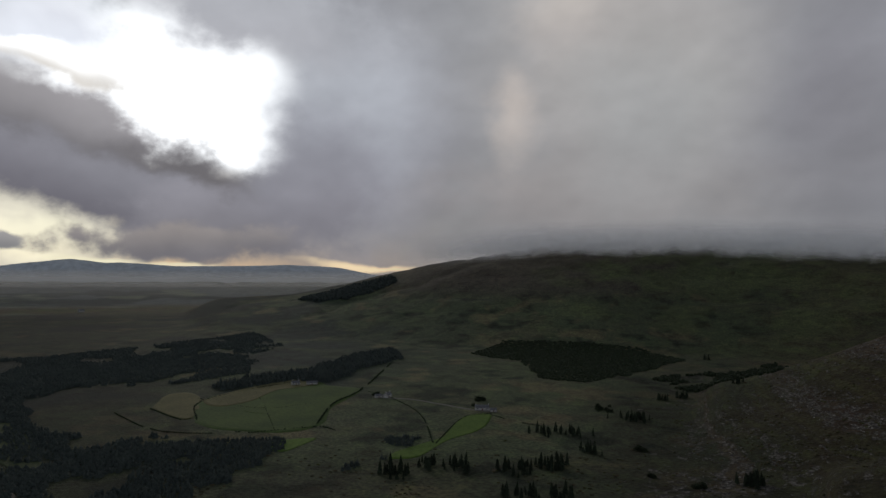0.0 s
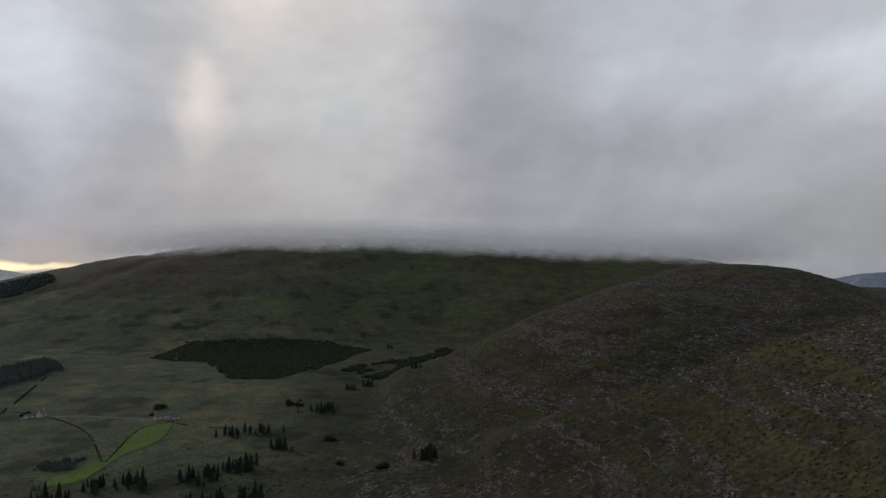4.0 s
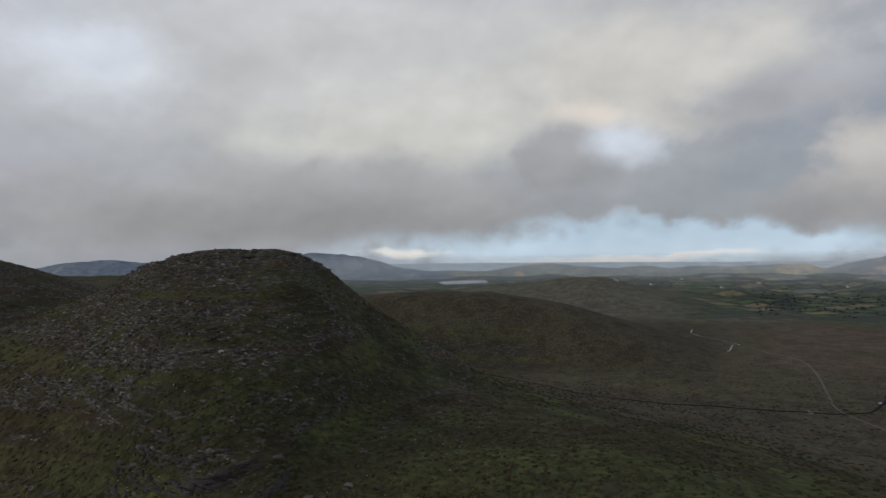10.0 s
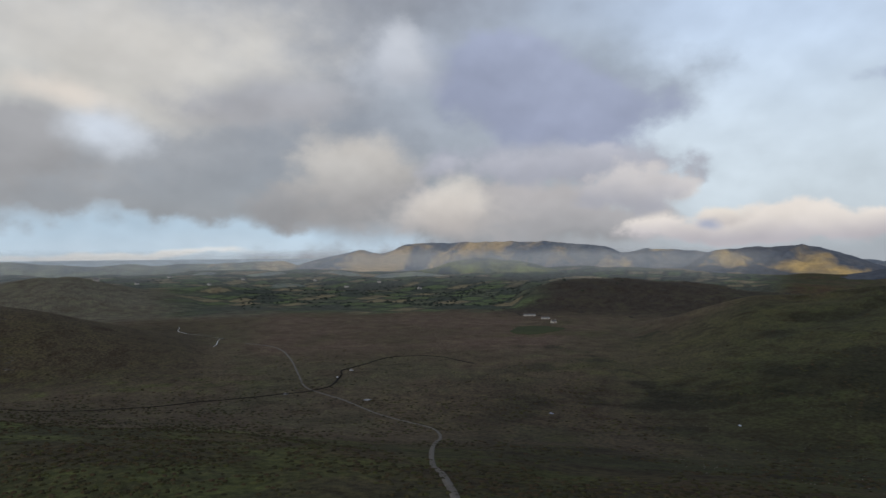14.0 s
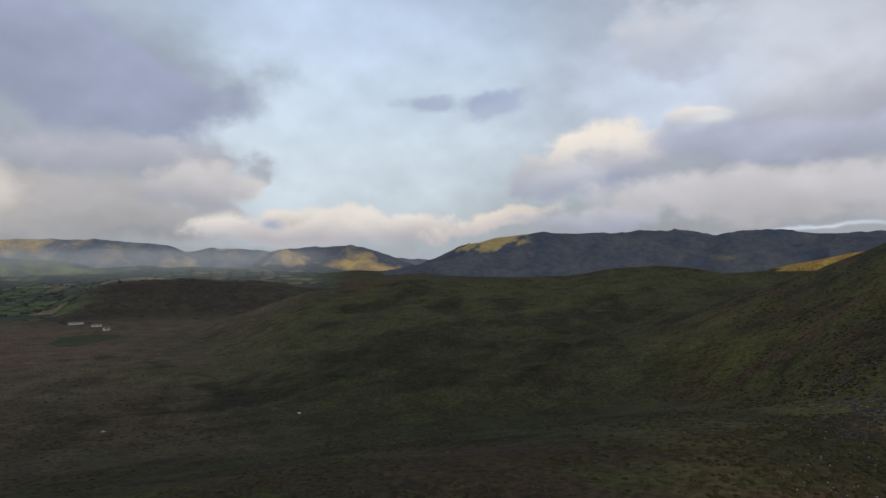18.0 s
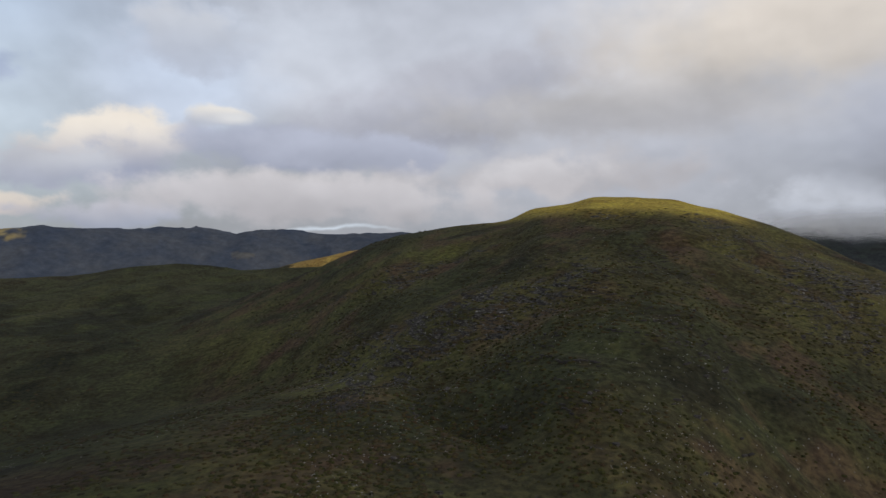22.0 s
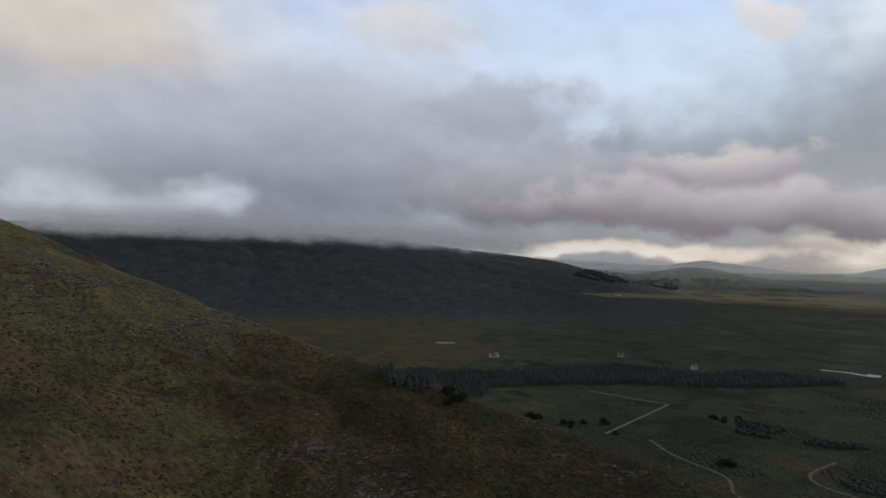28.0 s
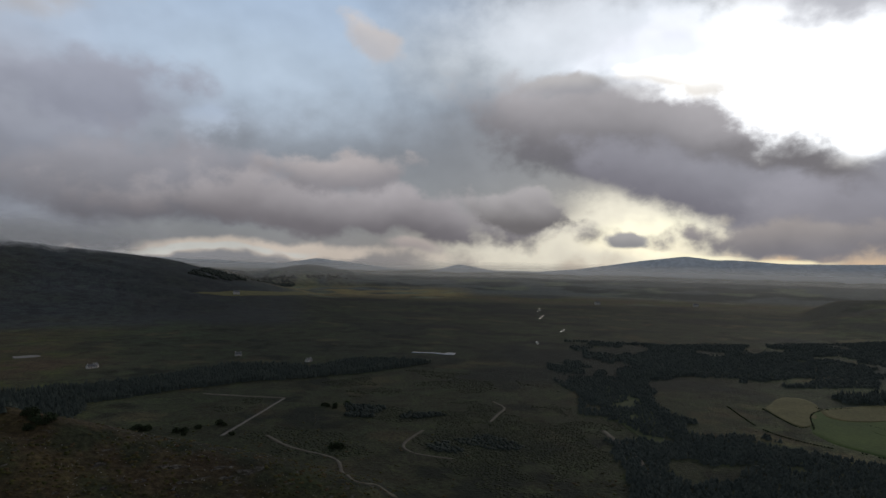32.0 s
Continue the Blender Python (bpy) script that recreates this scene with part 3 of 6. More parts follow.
GOLDEN_SPUR = Ridge([(-157, -2.6, 1300), (-159.4, -1.6, 1300), (-162, -0.97, 1280), (-165, -0.14, 1250), (-168, 0.4, 1250), (-176, 0.8, 1250)], 0.25, 0.25, 0.0, 0.7)
BIG_HILL = Ridge([(-140, -9.5, 760), (-148, -6.8, 780), (-155, -4.6, 780), (-160, -2.7, 780), (-162, -1.9, 770), (-163.7, -1.0, 760), (-167, 0.55, 750), (-169.8, 1.45, 740), (-174.2, 2.2, 730), (-179.3, 2.85, 720), (178.6, 3.83, 710),
                  (175.4, 4.25, 700), (173.7, 4.85, 700), (170, 4.82, 700), (166.8, 4.55, 690), (163.4, 3.65, 680), (160, 2.45, 670), (156.3, 0.8, 640),
                  (151, -1.8, 600), (147, -3.4, 560), (143.9, -4.99, 530), (137.3, -7.6, 480), (129.8, -10.24, 440), (125, -11.8, 420), (116, -14.5, 400),
                  (106, -17, 380), (97, -20, 360)], 0.76, 0.45, 1.2, 0.8, drop=122.0)
WEST_RIDGE = Ridge([(160, 1.8, 2700), (150, 1.9, 2700), (145, 2.0, 2700), (140, 1.85, 2700), (134.8, 1.7, 2700), (128, 1.25, 2700), (121.5, 0.42, 2700), (115.3, -0.1, 2700),
                    (112.7, -0.6, 2700), (110, -1.2, 2750), (105, -2.6, 2800)], 0.5, 0.3, 0.0, 1.2)
SMALL_HILL = Ridge([(117, -1.2, 3500), (112.7, -1.0, 3500), (107.1, -1.15, 3500), (105.2, -0.75, 3500), (103.2, -0.36, 3500), (101.3, -0.65, 3500), (98, -1.3, 3500),
                    (95.8, -1.6, 3500)], 0.14, 0.14, 0.0, 0.9)
RIDGES = [NEAR_KNOLL, SECOND_KNOLL, CLOUDED_RIDGE, BROWN_HILL, ROUND_HILL, CRAGGY_HILL, LONG_MOOR, GOLDEN_SPUR, BIG_HILL, WEST_RIDGE, SMALL_HILL]


def polar(x, y):
    return np.degrees(np.arctan2(-x, y)), np.hypot(x, y)


def spine(x, y):
    """The saddle under the hover point, which joins the near knoll to the big hill."""
    ax, ay, bx, by = 258.0, 369.0, -60.0, -560.0
    t = np.clip(((x - ax) * (bx - ax) + (y - ay) * (by - ay)) / ((bx - ax) ** 2 + (by - ay) ** 2), 0, 1)
    d = np.hypot(x - ax - t * (bx - ax), y - ay - t * (by - ay))
    return 84.0 * np.exp(-(d / 250.0) ** 2)


def zone(az, r, mid, half, r0, r1, soft=4.0):
    """1 inside a sector of bearings and ranges, 0 outside."""
    return smooth((half - np.abs(turn_to(az, mid))) / soft + 0.5) * smooth((r - r0) / (0.12 * r0 + 10)) * smooth((r1 - r) / (0.12 * r1))


def ledges(az, r):
    """Where beds of rock stand out as steps."""
    return smooth((30.0 - np.abs(turn_to(az, -22))) / 14.0) * smooth((1050.0 - r) / 350.0) + 0.45 * smooth((42.0 - np.abs(turn_to(az, 158))) / 16.0) * smooth((640.0 - r) / 200.0)


def land_and_beds(x, y):
    """Height of the ground at x, y, and how much of it is the bare face of a bed of rock."""
    x, y = np.asarray(x, float), np.asarray(y, float)
    az, r = polar(x, y)
    level = smooth((50.0 - np.abs(turn_to(az, -86))) / 8.0)
    plain = 84.0 * (1 - level) * smooth((r - 2300.0) / 2700.0) ** 1.2 + spine(x, y)
    rolling = level * smooth((r - 1700.0) / 700.0) * smooth((-56.5 - az) / 6.0)
    plain = plain + rolling * (12.0 + 44.0 * fbm(x, y, 560.0, 3, 0.5, 51) + 7.0 * fbm(x, y, 150.0, 2, 0.5, 52))
    k = 4.0
    total = np.exp(plain / k)
    for ridge in RIDGES:
        total = total + np.exp(ridge.height(az, r) / k)
    z = k * np.log(total)
    high = smooth((z - 12.0) / 50.0)
    far = np.clip(r / 500.0, 0.5, 4.0)
    fine = smooth((1300.0 - r) / 900.0)
    z = z + high * (2.2 * fbm(x, y, 70.0, 3, 0.5, 3) + 1.2 * far * fbm(x, y, 150.0 * far, 3, 0.5, 5))
    # gullies run down the long slopes
    gully = 1.0 - np.abs(fbm(x, y, 260.0, 3, 0.5, 15)) * 4.0
    z = z - high * 2.6 * far ** 0.7 * np.clip(gully, 0, 1)
    knobs = smooth((44.0 - np.abs(turn_to(az, 160))) / 14.0) * smooth((r - 160) / 120.0) * smooth((660.0 - r) / 120.0)
    z = z + knobs * (6.5 * fbm(x, y, 85.0, 3, 0.55, 16) + 2.0 * fbm(x, y, 30.0, 2, 0.5, 18) - 4.5 * np.clip(1 - np.abs(fbm(x, y, 120.0, 2, 0.5, 17)) * 5, 0, 1))
    z = z + fine * (0.25 + 0.6 * high) * fbm(x, y, 24.0, 2, 0.5, 7)
    # broken crags on the far moor hills
    z = z + high * (zone(az, r, -113, 18, 1450, 2000) * 11.0 * fbm(x, y, 95.0, 3, 0.6, 19) + zone(az, r, -146, 24, 700, 1250) * 4.5 * fbm(x, y, 60.0, 3, 0.6, 20))
    rise = 4.4
    amount = ledges(az, r) * high
    q = (z + 11.0 * fbm(x, y, 140.0, 3, 0.5, 11) + 4.0 * fbm(x, y, 38.0, 3, 0.55, 12)) / rise
    f = q - np.floor(q)
    face = smooth((f - 0.30) / 0.34)
    z = z + amount * 0.62 * rise * (face - f) * smooth(0.4 + 2.4 * fbm(x, y, 60.0, 3, 0.5, 13))
    bare = amount * np.clip(1 - np.abs(f - 0.47) / 0.24, 0, 1) * smooth(0.4 + 2.4 * fbm(x, y, 60.0, 3, 0.5, 13))
    return z, bare


def land(x, y):
    return land_and_beds(x, y)[0]


def at_bearing(az, r):
    """The point of the ground at a bearing and a range."""
    x, y = -r * math.sin(radians(az)), r * math.cos(radians(az))
    return Vector((x, y, float(land(x, y))))


@functools.lru_cache(None)
def dip(az, el):
    """The range at which the ground comes up to a line of sight that dips below the hover point."""
    r = np.geomspace(90, 4900, 420)
    x, y = -r * math.sin(radians(az)), r * math.cos(radians(az))
    below = EYE[2] + r * math.tan(radians(el)) - land(x, y)
    if not (below < 0).any():
        return 4900.0
    i = max(1, int(np.argmax(below < 0)))
    return float(r[i - 1] + (r[i] - r[i - 1]) * below[i - 1] / (below[i - 1] - below[i] + 1e-9))


def sheet(name, verts, nu, nv, mat, wrap=False, smooth_faces=True):
    """A grid of nu by nv vertices as one mesh."""
    i, j = np.meshgrid(np.arange(nu if wrap else nu - 1), np.arange(nv - 1), indexing="ij")
    i2 = (i + 1) % nu
    quads = np.stack([i * nv + j, i2 * nv + j, i2 * nv + j + 1, i * nv + j + 1], -1).reshape(-1, 4)
    me = bpy.data.meshes.new(name)
    me.vertices.add(len(verts))
    me.vertices.foreach_set("co", np.asarray(verts, np.float32).ravel())
    me.loops.add(quads.size)
    me.loops.foreach_set("vertex_index", quads.astype(np.int32).ravel())
    me.polygons.add(len(quads))
    me.polygons.foreach_set("loop_start", np.arange(0, quads.size, 4, dtype=np.int32))
    me.polygons.foreach_set("use_smooth", np.full(len(quads), smooth_faces))
    me.update(calc_edges=True)
    if mat:
        me.materials.append(mat)
    return me


def blend(base, colour, amount):
    return base + (np.array(colour) - base) * np.clip(amount, 0, 1)[:, None]


def fields(x, y, size, turn, seed):
    """Small fields: a tone for each, from -1 to 1, and how near its bank is."""
    c, s = math.cos(turn), math.sin(turn)
    u = (x * c - y * s) / size + 0.9 * fbm(x, y, 4 * size, 2, 0.5, seed)
    v = (x * s + y * c) / (0.62 * size) + 0.9 * fbm(x, y, 4 * size, 2, 0.5, seed + 1)
    u = u + 0.5 * (np.floor(v) % 2) + 0.3 * lattice(np.floor(v), np.floor(v), seed)
    fu, fv = u - np.floor(u), v - np.floor(v)
    return lattice(np.floor(u), np.floor(v), seed + 2), np.minimum(np.minimum(fu, 1 - fu), np.minimum(fv, 1 - fv))


def cover_and_light(x, y, z, bare):
    """Plant cover colour of the ground, with sunlight and haze painted in, and rockiness."""
    az, r = polar(x, y)
    big, mid, small = fbm(x, y, 420.0, 3, 0.5, 21), fbm(x, y, 110.0, 4, 0.55, 23), fbm(x, y, 26.0, 4, 0.6, 25)
    wob = az + 5 * big
    c = np.tile(np.array((0.050, 0.052, 0.028)), (len(x), 1))
    c = blend(c, (0.072, 0.053, 0.034), 0.45 + 1.3 * mid)
    c = blend(c, (0.070, 0.086, 0.026), smooth(0.05 + 1.8 * small) * 0.6)
    # brown bog of the eastern plain, reddest where it is far
    c = blend(c, (0.100, 0.081, 0.058), zone(wob, r, -88, 32, 380, 2600) * (0.8 + 0.5 * mid))
    c = blend(c, (0.080, 0.078, 0.048), zone(wob, r, -88, 32, 380, 2600) * smooth(2.2 * mid - 0.2) * 0.7)
    c = blend(c, (0.122, 0.090, 0.070), zone(wob, r, -92, 15, 900, 1600) * (0.75 + mid))
    # dark heather hill, greener at its foot
    c = blend(c, (0.066, 0.056, 0.038), zone(az, r, -57, 17, 740, 1500) * 0.85)
    c = blend(c, (0.085, 0.092, 0.040), zone(az, r, -70, 9, 680, 900) * smooth(0.2 + 2 * small))
    # the round hill behind: haze painted as a paler tone
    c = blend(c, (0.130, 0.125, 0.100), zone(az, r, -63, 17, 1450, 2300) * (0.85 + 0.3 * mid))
    # greener flank and moor
    c = blend(c, (0.074, 0.086, 0.034), zone(wob, r, -62, 18, 170, 460, 8) * smooth(0.3 + 1.6 * small))
    c = blend(c, (0.058, 0.062, 0.031), zone(wob, r, -146, 32, 300, 1200, 12) * (0.7 + 0.5 * mid))
    moor = zone(az, r, -140, 40, 230, 1250, 14)
    c = blend(c, (0.028, 0.030, 0.019), moor * smooth(3.4 * fbm(x, y, 80.0, 4, 0.6, 49) - 0.3) * 0.75)
    c = blend(c, (0.078, 0.078, 0.038), moor * smooth(3.4 * fbm(x, 0.6 * y, 60.0, 4, 0.6, 50) - 0.6) * 0.7)
    # darker as a whole in this near sector
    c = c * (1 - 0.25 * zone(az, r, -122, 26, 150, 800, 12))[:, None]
    c = blend(c, (0.042, 0.038, 0.034), zone(az, r, -113, 13, 1400, 2050) * (0.8 + 0.4 * mid))
    # patchwork lowland under the far range
    low = zone(az, r, -80, 42, 1520 + 160 * mid, 4990, 4) * (1 - zone(az, r, -57, 15, 1000, 2450, 5)) * (1 - zone(az, r, -117, 14, 1200, 2300, 4))
    crop, bank = fields(x, y, 120.0, 0.5, 71)
    c = blend(c, (0.090, 0.104, 0.068), low)
    c = blend(c, (0.095, 0.130, 0.058), low * (crop > 0.25))
    c = blend(c, (0.210, 0.180, 0.110), low * (crop < -0.55))
    c = blend(c, (0.050, 0.062, 0.050), low * (np.abs(crop + 0.2) < 0.16))
    c = blend(c, (0.035, 0.045, 0.038), low * (bank < 0.13) * 0.8)
    c = blend(c, (0.060, 0.068, 0.058), low * smooth(3 * fbm(x, y, 330.0, 3, 0.5, 28) - 0.5))
    # sunlit strips of the far lowland, painted tawny
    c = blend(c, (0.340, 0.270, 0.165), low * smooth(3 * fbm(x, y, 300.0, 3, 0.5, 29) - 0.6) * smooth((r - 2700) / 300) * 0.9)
    # distance haze painted over the fields, stronger with range
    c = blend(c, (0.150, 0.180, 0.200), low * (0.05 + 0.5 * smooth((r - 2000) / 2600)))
    # dark plain in the west; haze where it is far and one sunlit tawny stretch are painted in
    c = blend(c, (0.027, 0.034, 0.024), zone(wob, r, 77, 40, 800, 2600, 10) * (0.85 + 0.3 * mid))
    c = blend(c, (0.052, 0.056, 0.034), zone(wob, r, 77, 40, 420, 2300, 10) * smooth(2.4 * mid - 0.1) * 0.8)
    c = blend(c, (0.012, 0.016, 0.015), zone(wob, r, 80, 40, 1000, 2700, 10) * smooth(4 * fbm(x, y, 210.0, 4, 0.55, 41) - 0.2) * 0.9)
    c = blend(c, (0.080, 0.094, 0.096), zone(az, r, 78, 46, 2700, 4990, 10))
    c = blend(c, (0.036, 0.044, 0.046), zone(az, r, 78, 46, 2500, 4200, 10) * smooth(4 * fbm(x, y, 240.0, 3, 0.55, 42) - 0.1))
    c = blend(c, (0.110, 0.130, 0.095), zone(az, r, 80, 30, 2400, 4200, 10) * smooth(3 * fbm(x, y, 170.0, 2, 0.5, 30) - 0.5))
    c = blend(c, (0.190, 0.155, 0.070), zone(az, r, 99, 10, 2500, 3400, 3) * smooth(0.6 + 1.5 * mid) * 0.9)
    # the near western valley: grass, rushes and dark low growth in patches
    valley = zone(wob, r, 66, 54, 330, 2400, 10)
    c = blend(c, (0.052, 0.064, 0.030), valley * smooth(0.4 + 2.5 * fbm(x, y, 75.0, 3, 0.55, 43)) * 0.7)
    c = blend(c, (0.046, 0.060, 0.036), valley * 0.55)
    c = blend(c, (0.016, 0.022, 0.014), valley * smooth(3.4 * fbm(x, y, 48.0, 4, 0.6, 44) - 0.35) * 0.85)
    c = blend(c, (0.088, 0.078, 0.044), valley * smooth(3.4 * fbm(x, y, 60.0, 3, 0.6, 45) - 0.75) * 0.8)
    c = blend(c, (0.020, 0.027, 0.025), zone(wob, r, 70, 24, 750, 2600, 8) * smooth(3.2 * fbm(x, y, 190.0, 4, 0.55, 53) + 0.1) * 0.85)
    # the clouded ridges: dark heather with green lower slopes
    c = blend(c, (0.054, 0.045, 0.037), zone(az, r, 32, 14, 1500, 2700, 8) * smooth((z - 60) / 60) * 0.8)
    c = blend(c, (0.066, 0.080, 0.036), zone(az, r, 12, 18, 1200, 2500, 8) * smooth(0.4 + 2 * mid) * 0.8)
    c = blend(c, (0.042, 0.050, 0.056), zone(az, r, 132, 28, 1400, 3000, 5) * (0.9 + 0.3 * mid))
    c = blend(c, (0.050, 0.070, 0.040), zone(az, r, 120, 12, 1150, 1700, 6) * smooth(3 * mid) * 0.7)
    # bracken and grass on the big hill; sunlight painted golden on its crown and spur
    hill = zone(wob, r, 170, 36, 120, 900, 10)
    c = blend(c, (0.105, 0.100, 0.034), hill * smooth(0.5 + 1.4 * mid) * 0.7)
    c = blend(c, (0.080, 0.052, 0.036), hill * smooth(2.2 * small - 0.1) * 0.7)
    c = blend(c, (0.034, 0.034, 0.022), hill * smooth(3.0 * fbm(x, y, 55.0, 4, 0.6, 46) - 0.55) * 0.8)
    c = blend(c, (0.105, 0.066, 0.046), hill * smooth(3.0 * fbm(x, y, 34.0, 4, 0.6, 47) - 0.45) * 0.6)
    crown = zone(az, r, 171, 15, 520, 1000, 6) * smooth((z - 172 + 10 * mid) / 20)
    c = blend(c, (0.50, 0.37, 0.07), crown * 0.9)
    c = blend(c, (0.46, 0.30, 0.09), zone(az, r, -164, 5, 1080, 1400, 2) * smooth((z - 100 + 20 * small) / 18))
    # darker as a whole over the knoll and round bearing 122
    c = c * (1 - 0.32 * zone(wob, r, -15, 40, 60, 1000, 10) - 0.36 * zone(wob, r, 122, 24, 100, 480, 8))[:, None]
    c = blend(c, (0.070, 0.045, 0.028), zone(wob, r, 128, 20, 100, 520, 8) * smooth(0.4 + 2 * small) * 0.6)
    # lighter as a whole round bearing 42, darker round bearing 90
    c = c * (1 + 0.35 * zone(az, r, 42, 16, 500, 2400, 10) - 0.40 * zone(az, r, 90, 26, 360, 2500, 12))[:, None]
    # grassy shelves between the beds of rock
    shelf = fbm(0.35 * x + 0.2 * y, 9.0 * z + 50.0 * mid, 40.0, 4, 0.6, 48)
    knoll = zone(wob, r, -18, 40, 60, 1100, 10)
    c = blend(c, (0.086, 0.086, 0.032), (knoll + 0.4 * hill) * smooth(3 * shelf - 0.15) * 0.32)
    # darker as a whole round bearing 8
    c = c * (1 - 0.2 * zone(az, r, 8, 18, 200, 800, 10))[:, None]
    c = blend(c, (0.070, 0.046, 0.032), knoll * smooth(-3 * shelf - 0.1) * 0.5)
    rocky = 0.20 * knoll - 0.12 * (knoll + 0.4 * hill) * smooth(3 * shelf) + 0.05 * (knoll + 0.5 * hill) * smooth(-3 * shelf)
    rocky = rocky + 0.19 * zone(wob, r, 162, 36, 60, 620, 10) * smooth(0.5 + 2 * mid)
    rocky = rocky + 0.13 * zone(wob, r, 118, 22, 100, 460, 8) + 0.10 * zone(az, r, -112, 14, 1400, 2000)
    rocky = rocky + 0.08 * (mid + small) * (rocky > 0.01) + 0.16 * bare - 0.12
    return np.clip(c, 0.012, 0.6), rocky


def build_ground():
    nu, rings = 1800, np.concatenate([[0.02, 3.0, 14.0, 30.0, 50.0, 75.0], np.geomspace(100, 4960, 450)])
    nv = len(rings)
    az = np.repeat(np.arange(nu) * (360.0 / nu) - 180.0, nv)
    r = np.tile(rings, nu)
    x, y = -r * np.sin(np.radians(az)), r * np.cos(np.radians(az))
    z, bare = land_and_beds(x, y)
    me = sheet("ground", np.stack([x, y, z], -1), nu, nv, MOOR, wrap=True)
    cover, rocky = cover_and_light(x, y, z, bare)
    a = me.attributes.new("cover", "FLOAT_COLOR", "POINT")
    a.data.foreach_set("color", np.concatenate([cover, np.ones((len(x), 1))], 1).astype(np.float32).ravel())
    a = me.attributes.new("rocky", "FLOAT", "POINT")
    a.data.foreach_set("value", rocky.astype(np.float32))
    return tagged(new("ground", me), "rough brown and green moorland with rocky hills and bog", "ground", kind="structure")


ground = build_ground()


# ---- far mountains ----
def mountain(name, ridge, az0, az1, mat, label, rough=14.0, step=0.08, rings=60, gully=60.0, sun_patches=()):
    n = int(abs(az1 - az0) / step) + 1
    far = float(np.max(ridge.far))
    rr = np.linspace(far * (1 - ridge.front), min(far * (1 + ridge.back), 4985.0), rings)
    az = np.repeat(np.linspace(az0, az1, n), rings)
    r = np.tile(rr, n)
    x, y = -r * np.sin(np.radians(az)), r * np.cos(np.radians(az))
    z = ridge.height(az, r)
    body = smooth((z + 20) / 90.0)
    z = z + body * rough * (1.2 * fbm(x, y, 300.0, 5, 0.55, 31) + 3.0 * (0.3 - np.abs(fbm(x, y, gully * 3, 3, 0.5, 33))) * smooth((np.interp(turn_to(az, ridge.mid), ridge.grid, ridge.far) - r) / 60.0))
    me = sheet(name, np.stack([x, y, z], -1), n, rings, mat)
    # sunlit slopes, painted tawny: bearing, elevation, half sizes, amount
    sunlit, el = np.zeros(len(x)), np.degrees(np.arctan((z - EYE[2]) / r))
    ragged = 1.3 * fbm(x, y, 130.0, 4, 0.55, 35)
    for a0, e0, w, h, amount in sun_patches:
        sunlit = np.maximum(sunlit, amount * smooth((1.15 - np.hypot((az - a0) / w, (el - e0) / h) + ragged) / 0.3))
    a = me.attributes.new("sun_patch", "FLOAT", "POINT")
    a.data.foreach_set("value", sunlit.astype(np.float32))
    return tagged(new(name, me), label, "mountain", kind="structure")


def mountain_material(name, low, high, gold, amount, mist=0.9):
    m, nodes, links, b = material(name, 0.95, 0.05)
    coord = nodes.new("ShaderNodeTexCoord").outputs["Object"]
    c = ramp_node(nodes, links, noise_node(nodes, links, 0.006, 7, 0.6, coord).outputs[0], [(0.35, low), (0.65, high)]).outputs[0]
    # patches of the third tone; where tawny, they are sunlight painted into the colour
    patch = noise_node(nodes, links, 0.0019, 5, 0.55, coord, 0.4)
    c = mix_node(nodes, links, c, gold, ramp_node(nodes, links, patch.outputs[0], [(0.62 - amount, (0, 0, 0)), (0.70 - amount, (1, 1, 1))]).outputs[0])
    # sunlit slopes at set places, painted in the same tone
    sun_patch = nodes.new("ShaderNodeAttribute")
    sun_patch.attribute_name = "sun_patch"
    c = mix_node(nodes, links, c, gold, sun_patch.outputs["Fac"])
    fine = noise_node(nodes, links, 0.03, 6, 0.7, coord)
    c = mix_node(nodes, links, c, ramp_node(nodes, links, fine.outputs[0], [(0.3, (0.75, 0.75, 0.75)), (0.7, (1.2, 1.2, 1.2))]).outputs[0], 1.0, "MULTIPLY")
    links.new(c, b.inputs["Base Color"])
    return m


# haze of the distance is painted into these pale, bluish base colours
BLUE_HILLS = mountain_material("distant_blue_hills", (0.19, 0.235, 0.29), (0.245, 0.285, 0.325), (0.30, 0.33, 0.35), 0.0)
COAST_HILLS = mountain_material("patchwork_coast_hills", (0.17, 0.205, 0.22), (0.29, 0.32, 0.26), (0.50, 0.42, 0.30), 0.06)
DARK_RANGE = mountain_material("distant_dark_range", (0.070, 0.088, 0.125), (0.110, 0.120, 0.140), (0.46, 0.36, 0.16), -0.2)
# next three ranges: tawny paints sunlit slopes, bluish paints shaded ones
PLATEAU = mountain_material("distant_range_painted_sun", (0.15, 0.185, 0.24), (0.26, 0.275, 0.295), (0.53, 0.43, 0.30), 0.07)
FOOTHILLS = mountain_material("foothill_grass_painted_sun", (0.085, 0.105, 0.13), (0.25, 0.28, 0.14), (0.74, 0.54, 0.27), 0.10)
VALLEY_HEAD = mountain_material("steep_heath_painted_sun", (0.10, 0.122, 0.165), (0.16, 0.168, 0.185), (0.60, 0.44, 0.21), 0.07)
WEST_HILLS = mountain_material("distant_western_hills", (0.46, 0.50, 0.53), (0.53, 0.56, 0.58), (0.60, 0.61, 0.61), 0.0)

